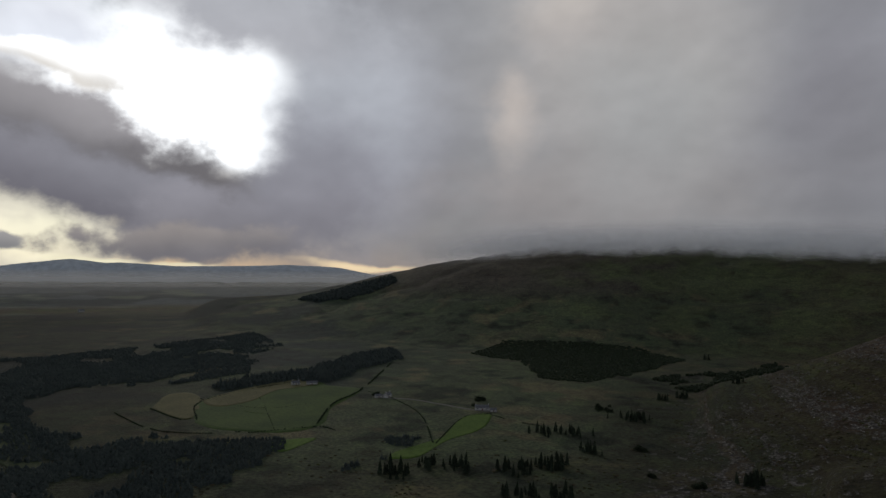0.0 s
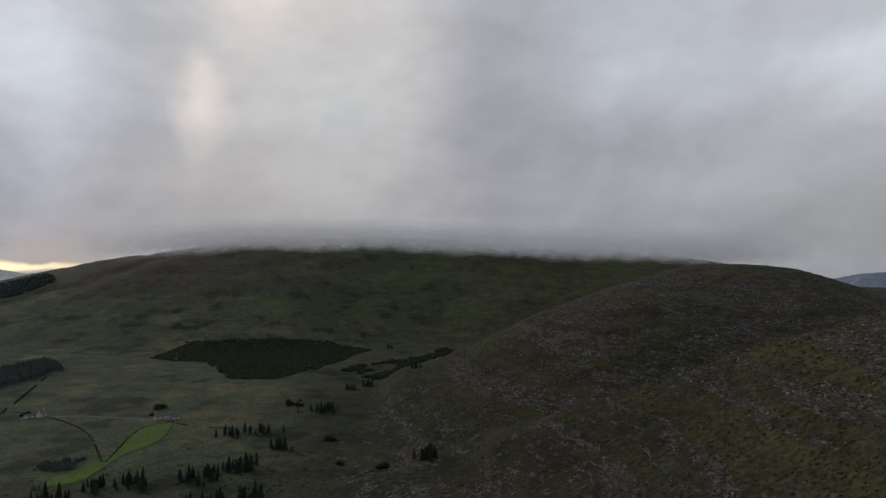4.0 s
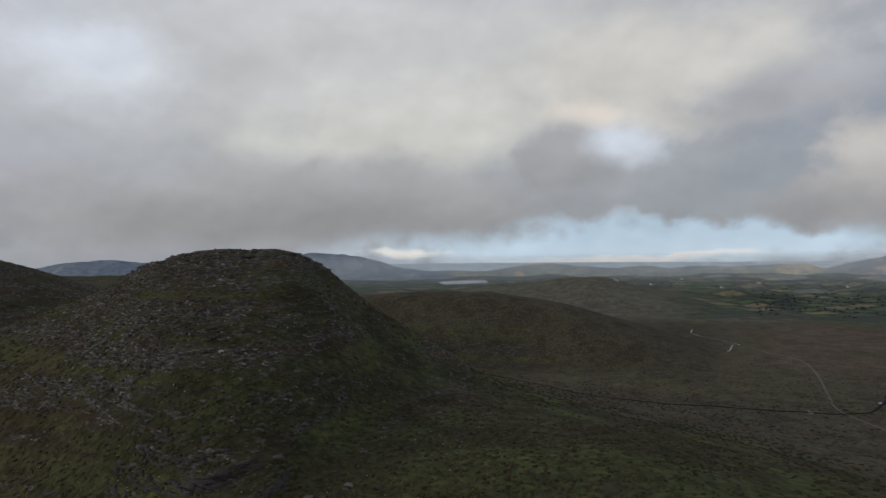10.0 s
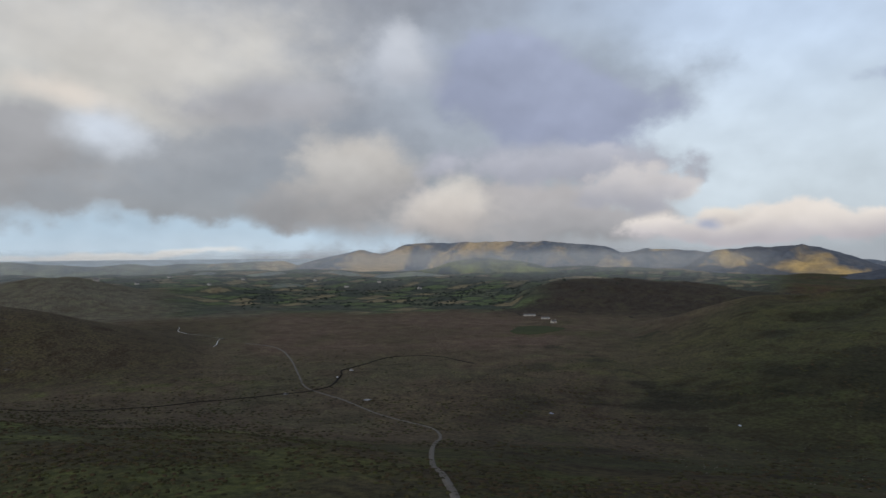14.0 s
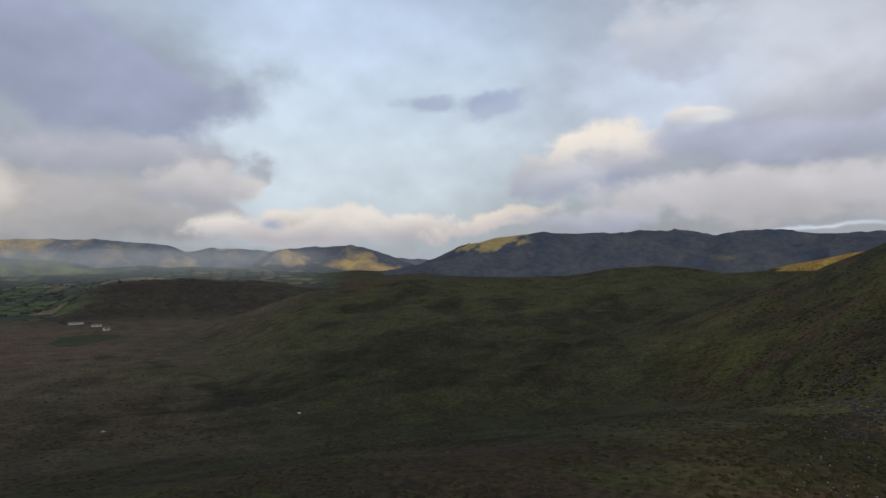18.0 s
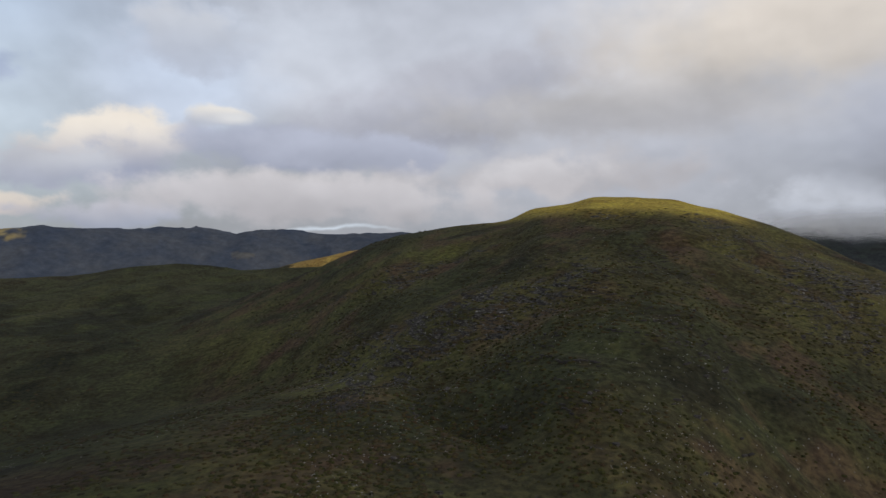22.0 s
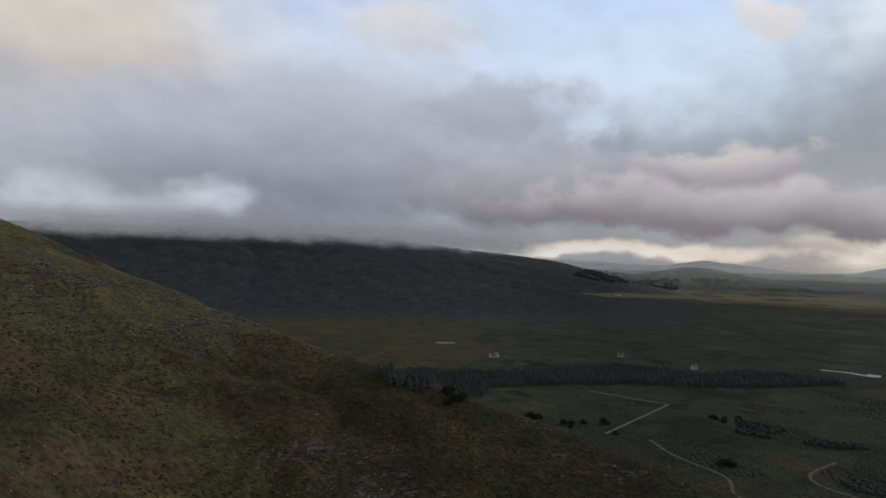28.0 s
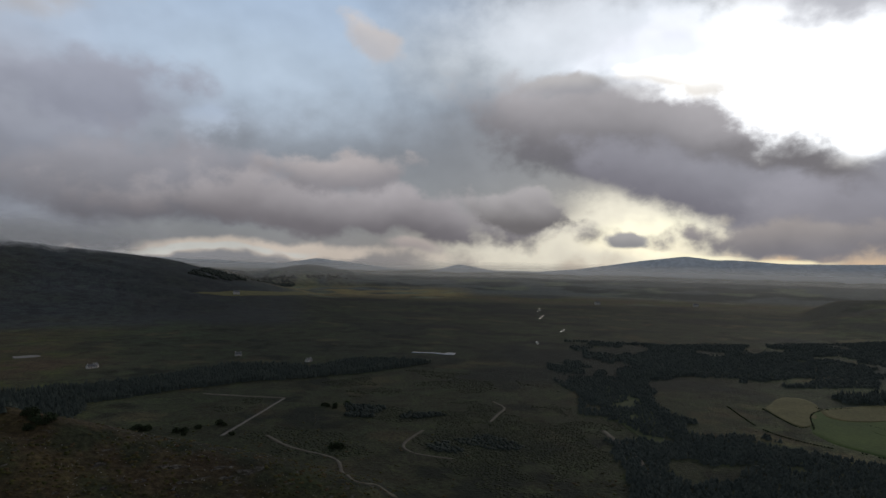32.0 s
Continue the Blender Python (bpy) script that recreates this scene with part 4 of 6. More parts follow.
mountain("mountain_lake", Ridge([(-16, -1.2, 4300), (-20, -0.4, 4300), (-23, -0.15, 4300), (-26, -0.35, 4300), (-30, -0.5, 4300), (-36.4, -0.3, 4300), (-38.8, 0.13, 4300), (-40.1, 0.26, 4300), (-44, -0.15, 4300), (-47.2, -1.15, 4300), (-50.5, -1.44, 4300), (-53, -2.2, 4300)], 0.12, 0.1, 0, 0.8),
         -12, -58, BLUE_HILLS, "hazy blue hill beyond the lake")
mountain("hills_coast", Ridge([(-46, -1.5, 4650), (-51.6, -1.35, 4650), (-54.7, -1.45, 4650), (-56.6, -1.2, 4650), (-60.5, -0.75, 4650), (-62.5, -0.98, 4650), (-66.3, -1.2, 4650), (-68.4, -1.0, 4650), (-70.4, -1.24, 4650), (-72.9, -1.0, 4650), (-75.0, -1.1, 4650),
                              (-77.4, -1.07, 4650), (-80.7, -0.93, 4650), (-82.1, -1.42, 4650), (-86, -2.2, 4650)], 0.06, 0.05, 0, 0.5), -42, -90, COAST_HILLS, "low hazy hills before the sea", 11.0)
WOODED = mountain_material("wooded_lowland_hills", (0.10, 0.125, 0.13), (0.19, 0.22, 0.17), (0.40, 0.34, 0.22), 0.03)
mountain("hills_lowland", Ridge([(-62, -3.0, 3500), (-66, -2.4, 3500), (-69, -2.15, 3500), (-71.5, -2.4, 3500), (-74.5, -1.75, 3500), (-77, -2.2, 3500), (-80, -1.8, 3500), (-82, -2.25, 3500), (-85.5, -1.75, 3500), (-88, -2.3, 3500),
                                (-92, -1.9, 3500), (-96, -2.5, 3500), (-100, -3.0, 3500)], 0.1, 0.08, 0, 0.6), -58, -104, COAST_HILLS, "low rounded hills of fields and heath", 8.0)
mountain("hills_wooded", Ridge([(-75, -3.8, 2900), (-78, -3.2, 2900), (-81, -2.85, 2900), (-83.5, -3.2, 2900), (-87, -2.7, 2900), (-90, -3.05, 2900), (-93.5, -2.5, 2900), (-97, -2.75, 2900), (-100.5, -3.4, 2900), (-103, -3.9, 2900)], 0.1, 0.08, 0, 0.6),
         -71, -107, WOODED, "low dark wooded hills among fields", 7.0)
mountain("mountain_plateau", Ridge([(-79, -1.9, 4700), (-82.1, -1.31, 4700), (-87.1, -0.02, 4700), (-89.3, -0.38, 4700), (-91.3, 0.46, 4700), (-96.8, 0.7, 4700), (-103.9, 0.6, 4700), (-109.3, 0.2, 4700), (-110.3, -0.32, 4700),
                                   (-112.3, 0.0, 4700), (-116.5, -0.25, 4700), (-120, -0.8, 4700), (-132, -1.0, 4700)], 0.1, 0.05, 0, 0.5), -76, -136, PLATEAU, "flat-topped mountain range with sunlit tan slopes")
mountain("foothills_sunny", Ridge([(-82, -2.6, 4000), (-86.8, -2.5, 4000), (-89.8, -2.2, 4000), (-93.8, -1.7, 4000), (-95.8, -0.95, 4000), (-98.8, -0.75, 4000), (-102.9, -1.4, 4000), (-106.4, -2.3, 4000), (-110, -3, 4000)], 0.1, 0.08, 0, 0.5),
         -78, -114, FOOTHILLS, "grassy foothills with sunlit tan and green slopes")
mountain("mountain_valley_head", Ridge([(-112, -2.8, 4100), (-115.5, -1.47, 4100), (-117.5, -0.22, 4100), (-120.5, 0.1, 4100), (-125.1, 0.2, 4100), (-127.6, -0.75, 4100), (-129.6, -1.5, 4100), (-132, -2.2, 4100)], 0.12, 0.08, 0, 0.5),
         -108, -136, VALLEY_HEAD, "steep mountain under cloud with a sunlit tan western slope")
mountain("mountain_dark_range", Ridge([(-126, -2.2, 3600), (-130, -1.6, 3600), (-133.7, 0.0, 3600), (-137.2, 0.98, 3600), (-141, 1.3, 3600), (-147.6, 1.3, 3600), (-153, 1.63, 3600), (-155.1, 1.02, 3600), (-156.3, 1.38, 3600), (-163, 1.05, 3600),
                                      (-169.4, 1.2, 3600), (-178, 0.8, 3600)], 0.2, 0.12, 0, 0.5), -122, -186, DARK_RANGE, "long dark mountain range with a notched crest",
         sun_patches=[(-136.2, 0.35, 3.0, 0.75, 0.85), (-156.0, -0.76, 0.8, 0.2, 0.15)])
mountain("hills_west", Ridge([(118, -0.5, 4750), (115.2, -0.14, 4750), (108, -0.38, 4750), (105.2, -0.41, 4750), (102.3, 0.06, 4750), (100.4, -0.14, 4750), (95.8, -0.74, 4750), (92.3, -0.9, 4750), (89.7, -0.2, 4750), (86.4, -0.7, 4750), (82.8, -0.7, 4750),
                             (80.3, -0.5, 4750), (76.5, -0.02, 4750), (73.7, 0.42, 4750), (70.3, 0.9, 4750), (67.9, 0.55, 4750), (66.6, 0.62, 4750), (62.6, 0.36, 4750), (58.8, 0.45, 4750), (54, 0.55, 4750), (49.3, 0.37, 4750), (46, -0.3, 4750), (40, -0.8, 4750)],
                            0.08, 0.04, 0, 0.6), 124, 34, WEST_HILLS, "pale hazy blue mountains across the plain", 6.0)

# ---- low cloud on the ridges, and haze over the plains ----
def mist_material(name, albedo, swing, most, glow_through=0.5, grain=0.010):
    """Cloud as thin ragged sheets: how far the wisps thin it out, and how much one sheet hides at most."""
    m = bpy.data.materials.new(name)
    m.use_nodes = True
    nodes, links = m.node_tree.nodes, m.node_tree.links
    nodes.clear()
    coord = nodes.new("ShaderNodeTexCoord").outputs["Object"]
    thick = nodes.new("ShaderNodeAttribute")
    thick.attribute_name = "thickness"
    wisps = noise_node(nodes, links, grain, 6, 0.55, coord, 0.6)
    bulk = noise_node(nodes, links, 0.0045, 4, 0.5, coord)
    both = mix_node(nodes, links, wisps.outputs[0], bulk.outputs[0], 0.5)
    total = nodes.new("ShaderNodeMath")
    total.operation = "MULTIPLY_ADD"
    total.inputs[1].default_value, total.inputs[2].default_value = swing, -0.5 * swing
    links.new(both, total.inputs[0])
    add = nodes.new("ShaderNodeMath")
    links.new(total.outputs[0], add.inputs[0])
    links.new(thick.outputs["Fac"], add.inputs[1])
    alpha = ramp_node(nodes, links, add.outputs[0], [(0.0, (0, 0, 0)), (1.0, (most, most, most))])
    front, through_light, clear = nodes.new("ShaderNodeBsdfDiffuse"), nodes.new("ShaderNodeBsdfTranslucent"), nodes.new("ShaderNodeBsdfTransparent")
    for n in (front, through_light):
        n.inputs["Color"].default_value = (*albedo, 1)
    body, mix, out = nodes.new("ShaderNodeMixShader"), nodes.new("ShaderNodeMixShader"), nodes.new("ShaderNodeOutputMaterial")
    body.inputs[0].default_value = glow_through
    links.new(front.outputs[0], body.inputs[1])
    links.new(through_light.outputs[0], body.inputs[2])
    links.new(alpha.outputs[0], mix.inputs[0])
    links.new(clear.outputs[0], mix.inputs[1])
    links.new(body.outputs[0], mix.inputs[2])
    links.new(mix.outputs[0], out.inputs["Surface"])
    return m


def mist_sheet(bank, az0, az1, k, rise, far, below, above, fade_low, fade_high, mat, seed):
    """One sheet of mist round a stretch of bearings, thin at all its edges."""
    n = int(abs(az1 - az0) / 0.25) + 1
    line = np.linspace(az0, az1, n)
    az, u = np.repeat(line, k), np.repeat(np.linspace(0, 1, n), k)
    lift = np.tile(np.linspace(0, 1, k), n)
    el = np.repeat(rise(line), k) - below + (above + below) * lift
    r = far(line, el.reshape(n, k)).ravel() - 25.0 - 20.0 * fbm(az * 30, lift * 200, 90.0, 3, 0.5, seed)
    me = sheet("sheet", np.stack([-np.sin(np.radians(az)) * r, np.cos(np.radians(az)) * r, EYE[2] + r * np.tan(np.radians(el))], -1), n, k, mat)
    edge = smooth(u / 0.12) * smooth((1 - u) / 0.12) * smooth(lift / fade_low) * smooth((1 - lift) / fade_high)
    a = me.attributes.new("thickness", "FLOAT", "POINT")
    a.data.foreach_set("value", (1.15 * edge - 0.35 * (1 - edge)).astype(np.float32))
    ob = new("sheet", me)
    ob.parent = bank


def cloud_bank(label, ridge, line_of_base, layers=3, top=3.3, seed=40):
    """Low cloud that hangs before a crest: its base line by bearing and elevation, and how far it reaches above that."""
    bank = tagged(new("cloud_bank"), label, "cloud", kind="stuff")
    az0, az1 = line_of_base[0][0], line_of_base[-1][0]
    n, k = int(abs(az1 - az0) / 0.2) + 1, 40
    line = np.linspace(az0, az1, n)
    base = np.interp(-line, [-b[0] for b in line_of_base], [b[1] for b in line_of_base])
    far = np.interp(turn_to(line, ridge.mid), ridge.grid, ridge.far)
    for i in range(layers):
        el = np.tile(np.linspace(-1.0, top, k), n)
        az, rise = np.repeat(line, k), np.repeat(base, k) + el
        # leans back as it rises
        r = np.repeat(far, k) * (0.80 - 0.03 * i) + (el + 1.0) * 30.0
        x, y = -np.sin(np.radians(az)) * r, np.cos(np.radians(az)) * r
        lean = 16.0 * fbm(x, y, 160.0, 3, 0.5, seed + i)
        r = r + lean
        me = sheet("sheet", np.stack([-np.sin(np.radians(az)) * r, np.cos(np.radians(az)) * r, EYE[2] + r * np.tan(np.radians(rise))], -1), n, k, MIST)
        u = np.repeat(np.linspace(0, 1, n), k)
        ragged = 0.45 * fbm(az * 40.0, el * 40.0, 60.0, 4, 0.55, seed + 7 * i)
        edge = smooth(u / 0.22) * smooth((1 - u) / 0.22) * smooth((el + ragged + 0.6 - 0.15 * i) / 1.2) * smooth((top - 0.1 - 0.2 * i - el) / (top - 0.6))
        a = me.attributes.new("thickness", "FLOAT", "POINT")
        a.data.foreach_set("value", (1.05 * edge - 0.05 * (1 - edge)).astype(np.float32))
        new("sheet", me).parent = bank
    return bank


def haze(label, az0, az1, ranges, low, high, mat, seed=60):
    """Thin haze in the distance over a plain: added upright sheets that pale what lies behind."""
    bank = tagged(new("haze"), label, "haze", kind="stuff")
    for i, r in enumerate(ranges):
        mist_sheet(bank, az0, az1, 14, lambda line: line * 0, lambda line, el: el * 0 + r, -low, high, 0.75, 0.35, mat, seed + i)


MIST = mist_material("low_cloud", (0.97, 0.96, 0.955), 0.2, 0.66, 0.4, 0.010)
cloud_bank("low grey cloud hiding the crest of the dark ridge", CLOUDED_RIDGE, [(46, 0.75), (42, 0.8), (37, 1.25), (31, 1.85), (20, 1.95), (12, 1.65), (4, 1.2), (-4, 0.85), (-12, 0.55), (-20, 0.2)], 3)
cloud_bank("low grey cloud lying along the western ridge", WEST_RIDGE, [(165, 1.1), (145, 1.15), (134.8, 1.05), (128, 0.85), (121.5, 0.5), (112, 0.2)], 3, 3.0, seed=50)
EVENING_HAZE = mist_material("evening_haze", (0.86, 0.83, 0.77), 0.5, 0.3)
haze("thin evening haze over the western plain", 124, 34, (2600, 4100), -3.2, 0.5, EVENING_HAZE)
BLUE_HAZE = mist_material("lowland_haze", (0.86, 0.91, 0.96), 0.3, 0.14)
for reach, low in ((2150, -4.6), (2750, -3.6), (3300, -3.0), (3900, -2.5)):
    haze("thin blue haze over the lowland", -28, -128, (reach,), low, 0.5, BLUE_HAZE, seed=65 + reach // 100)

# ---- roads, streams, lake and fields ----
TARMAC = mottled("gravel_road", (0.105, 0.098, 0.088), (0.18, 0.168, 0.15), 0.2, 0.9, 0.2)
TRACK = mottled("forest_track", (0.085, 0.077, 0.064), (0.145, 0.132, 0.107), 0.15, 0.95, 0.1)
GRAVEL = mottled("pale_gravel", (0.16, 0.155, 0.145), (0.27, 0.26, 0.245), 0.12, 0.95, 0.1)
PASTURE = mottled("green_pasture", (0.040, 0.066, 0.022), (0.072, 0.108, 0.030), 0.02, 0.95, 0.1, fine=0.3)
BRIGHT_PASTURE = mottled("bright_green_pasture", (0.060, 0.105, 0.020), (0.095, 0.150, 0.028), 0.03, 0.95, 0.1, fine=0.3)
HAY = mottled("mown_hay_meadow", (0.088, 0.086, 0.040), (0.128, 0.118, 0.054), 0.03, 0.95, 0.1, fine=0.3)
DULL_PASTURE = mottled("dull_grazing", (0.040, 0.050, 0.026), (0.062, 0.076, 0.034), 0.02, 0.95, 0.1, fine=0.3)
PEAT = mottled("dark_wet_peat", (0.010, 0.009, 0.008), (0.022, 0.019, 0.016), 0.05, 0.95, 0.1)


def water_material():
    m, nodes, links, b = material("water", 0.12, 0.5)
    b.inputs["Base Color"].default_value = (0.02, 0.028, 0.035, 1)
    ripple = noise_node(nodes, links, 0.05, 5, 0.6)
    bump = nodes.new("ShaderNodeBump")
    bump.inputs["Strength"].default_value, bump.inputs["Distance"].default_value = 0.25, 0.6
    links.new(ripple.outputs[0], bump.inputs["Height"])
    links.new(bump.outputs[0], b.inputs["Normal"])
    return m


WATER = water_material()


def ground_points(sights):
    """Points of the ground from bearings and dips."""
    return [at_bearing(az, dip(az, el)) for az, el in sights]


def spline(points, step):
    """A smooth line through points, on the plan, at even steps."""
    p = [Vector((v.x, v.y)) for v in points]
    p = [p[0] * 2 - p[1]] + p + [p[-1] * 2 - p[-2]]
    out = []
    for a, b, c, d in zip(p, p[1:], p[2:], p[3:]):
        n = max(2, int((c - b).length / step))
        for i in range(n):
            t = i / n
            out.append(0.5 * ((2 * b) + (c - a) * t + (2 * a - 5 * b + 4 * c - d) * t * t + (3 * b - a - 3 * c + d) * t ** 3))
    return out + [p[-2]]


def ribbon(name, sights, width, mat, label, category, wander=0.0, lift=0.35, seed=1, taper=False):
    line = spline(ground_points(sights), 5.0)
    n = len(line)
    xy = np.array([(v.x, v.y) for v in line])
    s = np.arange(n) * 5.0
    t = np.gradient(xy, axis=0)
    t /= np.linalg.norm(t, axis=1)[:, None] + 1e-9
    side = np.stack([-t[:, 1], t[:, 0]], -1)
    xy = xy + side * (wander * fbm(s, s * 0, 45.0, 2, 0.5, seed))[:, None]
    w = width * (1 + 0.25 * fbm(s, s * 0 + 9, 25.0, 2, 0.5, seed + 3))
    if taper:
        w = w * np.sin(np.linspace(0.05, np.pi - 0.05, n)) ** 0.5
    rows = []
    for k in (-0.62, -0.5, 0.0, 0.5, 0.62):
        p = xy + side * (k * w)[:, None]
        z = land(p[:, 0], p[:, 1]) + (lift if abs(k) < 0.6 else -0.6)
        rows.append(np.stack([p[:, 0], p[:, 1], z], -1))
    verts = np.stack(rows, 1).reshape(-1, 3)
    return tagged(new(name, sheet(name, verts, n, 5, mat)), label, category, kind="structure")


def patch(name, sights, mat, label, category, lift=0.3, jitter=0.06, seed=1, kind="structure", level=False):
    """A piece of ground of its own cover, with an uneven edge, laid over the land."""
    pts = ground_points(sights)
    mid = sum(pts, Vector()) / len(pts)
    line = spline(pts + [pts[0]], 6.0)
    n, rings = len(line), 14
    xy = np.array([(v.x, v.y) for v in line])
    a = np.linspace(0, 2 * np.pi, n)
    xy = np.array(mid.xy) + (xy - np.array(mid.xy)) * (1 + jitter * fbm(np.cos(a) * 30, np.sin(a) * 30, 9.0, 3, 0.5, seed))[:, None]
    s = np.concatenate([np.linspace(0.01, 1, rings), [1.012]])
    p = np.array(mid.xy) + (xy - np.array(mid.xy))[:, None, :] * s[None, :, None]
    z = np.full(p.shape[:2], mid.z) if level else land(p[..., 0].ravel(), p[..., 1].ravel()).reshape(p.shape[:2])
    z = z + np.where(s < 1.001, lift, -0.6)[None, :]
    verts = np.concatenate([p, z[..., None]], -1).reshape(-1, 3)
    return tagged(new(name, sheet(name, verts, n, len(s), mat)), label, category, kind=kind)


ribbon("road", [(-95.9, -21.6), (-94.7, -19.57), (-93.6, -18.18), (-93.8, -17.05), (-94.4, -16.37), (-93.7, -15.65), (-91.2, -15.0), (-88.7, -14.29), (-85.8, -13.06), (-82.7, -11.94), (-82.0, -10.96),
                (-81.4, -9.66), (-80.6, -8.68), (-79.5, -8.24), (-77.5, -7.9)], 2.2, TARMAC, "narrow pale gravel road winding over the bog", "road")
ribbon("stream", [(-55.1, -10.6), (-58.3, -11.16), (-62.6, -11.97), (-68.2, -12.5), (-76.5, -12.37), (-79.7, -12.29), (-84.6, -11.89), (-85.5, -10.94), (-86.6, -10.36), (-90.3, -9.48), (-93.4, -9.42), (-97.4, -10.13)],
       2.3, PEAT, "dark peaty stream cutting through the bog", "stream", 9.0, 0.45, 3)
ribbon("stream_bend", [(-75.1, -8.07), (-75.5, -7.47), (-75.8, -7.44), (-72.6, -6.77), (-72.2, -6.32)], 1.5, WATER, "bright bends of a moorland stream", "stream", 6.0, 0.25, 4)
for az, el, w in ((-80.8, -12.3, 0.45), (-87.9, -13.12, 0.4), (-104.3, -14.23, 0.25), (-119.6, -14.15, 0.2), (-85.3, -11.1, 0.2), (-86.5, -10.55, 0.22)):
    patch("bog_pool", [(az - w, el), (az, el + 0.08), (az + w, el + 0.02), (az, el - 0.07)], WATER, "small bog pool reflecting the pale sky", "pool", 0.15, 0.1, 5, level=True)
ribbon("river_reach", [(93.6, -8.1), (93.1, -8.13), (91.8, -8.15), (90.4, -8.26), (90.1, -8.1)], 13.0, WATER, "bright reach of a river between dark woods", "river", 5.0, 0.4, 6)
for i, (az, el) in enumerate(((82.6, -6.98), (80.5, -5.8), (82.3, -4.7), (82.5, -4.1))):
    ribbon("river_bend", [(az + 0.12, el - 0.16), (az - 0.06, el - 0.05), (az + 0.08, el + 0.05), (az - 0.15, el + 0.12)], 1.4, WATER, "bright bend of a river in the dark plain", "river", 4.0, 0.4, 7 + i, True)
patch("lake", [(-50.4, -2.42), (-52.5, -2.28), (-54.6, -2.26), (-54.8, -2.5), (-53, -2.6), (-51.2, -2.62)], WATER, "pale lake below a blue hill", "lake", 1.5, 0.1, 8, level=True)
ribbon("farm_lane", [(46.2, -10.92), (42.7, -11.18), (40.2, -11.56), (37.7, -11.96), (35.2, -12.15)], 3.2, TARMAC, "pale lane joining two cottages", "road")
ribbon("forest_track", [(111.4, -11.37), (107.6, -11.75), (105.1, -11.95), (104.7, -11.98)], 3.6, TRACK, "pale forest track", "track")
ribbon("forest_track", [(109.9, -14.8), (107.6, -13.57), (104.8, -11.99)], 2.4, TARMAC, "straight pale gravel track below the hill", "track")
ribbon("forest_track", [(106.2, -14.95), (104.2, -15.97), (100.4, -17.04), (99.7, -18.1), (98.6, -18.84), (94.9, -20.08)], 2.6, TRACK, "winding pale forest track", "track")
ribbon("forest_track", [(92.6, -14.76), (94.3, -15.93), (93.3, -16.67), (89.9, -17.09)], 2.4, TRACK, "curved pale forest track", "track")
ribbon("forest_track", [(76.8, -14.06), (75.9, -14.68), (73.9, -15.99), (73.3, -17.03), (72.5, -17.58)], 3.8, TRACK, "pale track through young trees", "track")
patch("hay_meadow", [(64.3, -11.01), (62.1, -12.05), (61.0, -11.81), (60.8, -10.26), (63.0, -10.03)], HAY, "pale mown hay meadow", "field", seed=11)
patch("pasture", [(61.0, -12.13), (60.8, -10.8), (57.3, -10.08), (52.1, -9.42), (49.7, -9.95), (47.2, -10.28), (49.6, -11.66), (51.1, -13.25), (56.7, -13.44), (60.4, -12.62)], PASTURE, "green pasture in the valley", "field", seed=12)
patch("hay_meadow", [(60.6, -10.7), (57.3, -9.98), (52.6, -9.32), (51.1, -9.8), (54.0, -10.02), (56.8, -11.02), (59.5, -11.24)], HAY, "pale mown hay meadow beside the pasture", "field", 0.55, seed=13)
patch("pasture", [(55.3, -14.87), (54.9, -14.36), (51.2, -14.21), (52.5, -14.8), (53.9, -15.17)], BRIGHT_PASTURE, "small bright green pasture among woods", "field", seed=14)
patch("pasture", [(44.6, -16.04), (44.1, -15.5), (40.6, -14.82), (38.2, -12.68), (35.7, -12.3), (36.6, -13.6), (39.6, -14.58), (42.1, -15.88)], BRIGHT_PASTURE, "bright green pasture below the cottage", "field", seed=15)
patch("pasture", [(57.6, -10.84), (56.0, -10.56), (55.3, -11.9), (57.1, -11.76)], PASTURE, "small green pasture beyond the woods", "field", seed=20)
patch("pasture", [(-100.6, -7.25), (-101.8, -6.85), (-104.0, -6.75), (-105.6, -6.95), (-103.6, -7.4), (-101.8, -7.55)], DULL_PASTURE, "dull green grazing round the moor farm", "field", jitter=0.3, seed=24)
patch("clearing", [(78.0, -11.0), (75.2, -10.4), (72.6, -12.0), (71.6, -14.4), (73.6, -14.4), (76.4, -12.6)], DULL_PASTURE, "dull green grazing beside the dark wood", "field", jitter=0.2, seed=26)
ribbon("forest_track", [(86.6, -13.9), (86.0, -13.3), (85.4, -12.7), (86.4, -12.2)], 2.6, TRACK, "short pale track through a clearing", "track")
patch("gravel_pit", [(124.9, -7.72), (123.5, -7.7), (123.2, -7.82), (124.7, -7.86)], GRAVEL, "pale gravel yard at the foot of the ridge", "yard", seed=21)
patch("pasture", [(112.5, -3.05), (108.0, -2.9), (103.5, -2.95), (103.5, -3.2), (108.5, -3.3)], HAY, "pale fields at the end of the ridge", "field", seed=23)


# ---- trees ----
BARK = mottled("conifer_bark", (0.03, 0.024, 0.018), (0.06, 0.048, 0.036), 1.5)
NEEDLES = mottled("dark_spruce_needles", (0.018, 0.026, 0.017), (0.034, 0.046, 0.026), 0.4, 0.9, 0.15, fine=3.0, per_object=0.3)
FOREST = mottled("plantation_needles", (0.033, 0.043, 0.040), (0.056, 0.067, 0.058), 0.05, 0.95, 0.1, fine=0.6)
LOW_GROWTH = mottled("low_rushes_and_scrub", (0.022, 0.028, 0.017), (0.036, 0.043, 0.024), 0.03, 0.95, 0.1, fine=0.5)
LEAVES = mottled("shrub_leaves", (0.022, 0.032, 0.018), (0.040, 0.054, 0.026), 0.3, 0.9, 0.15, fine=2.5, per_object=0.3)


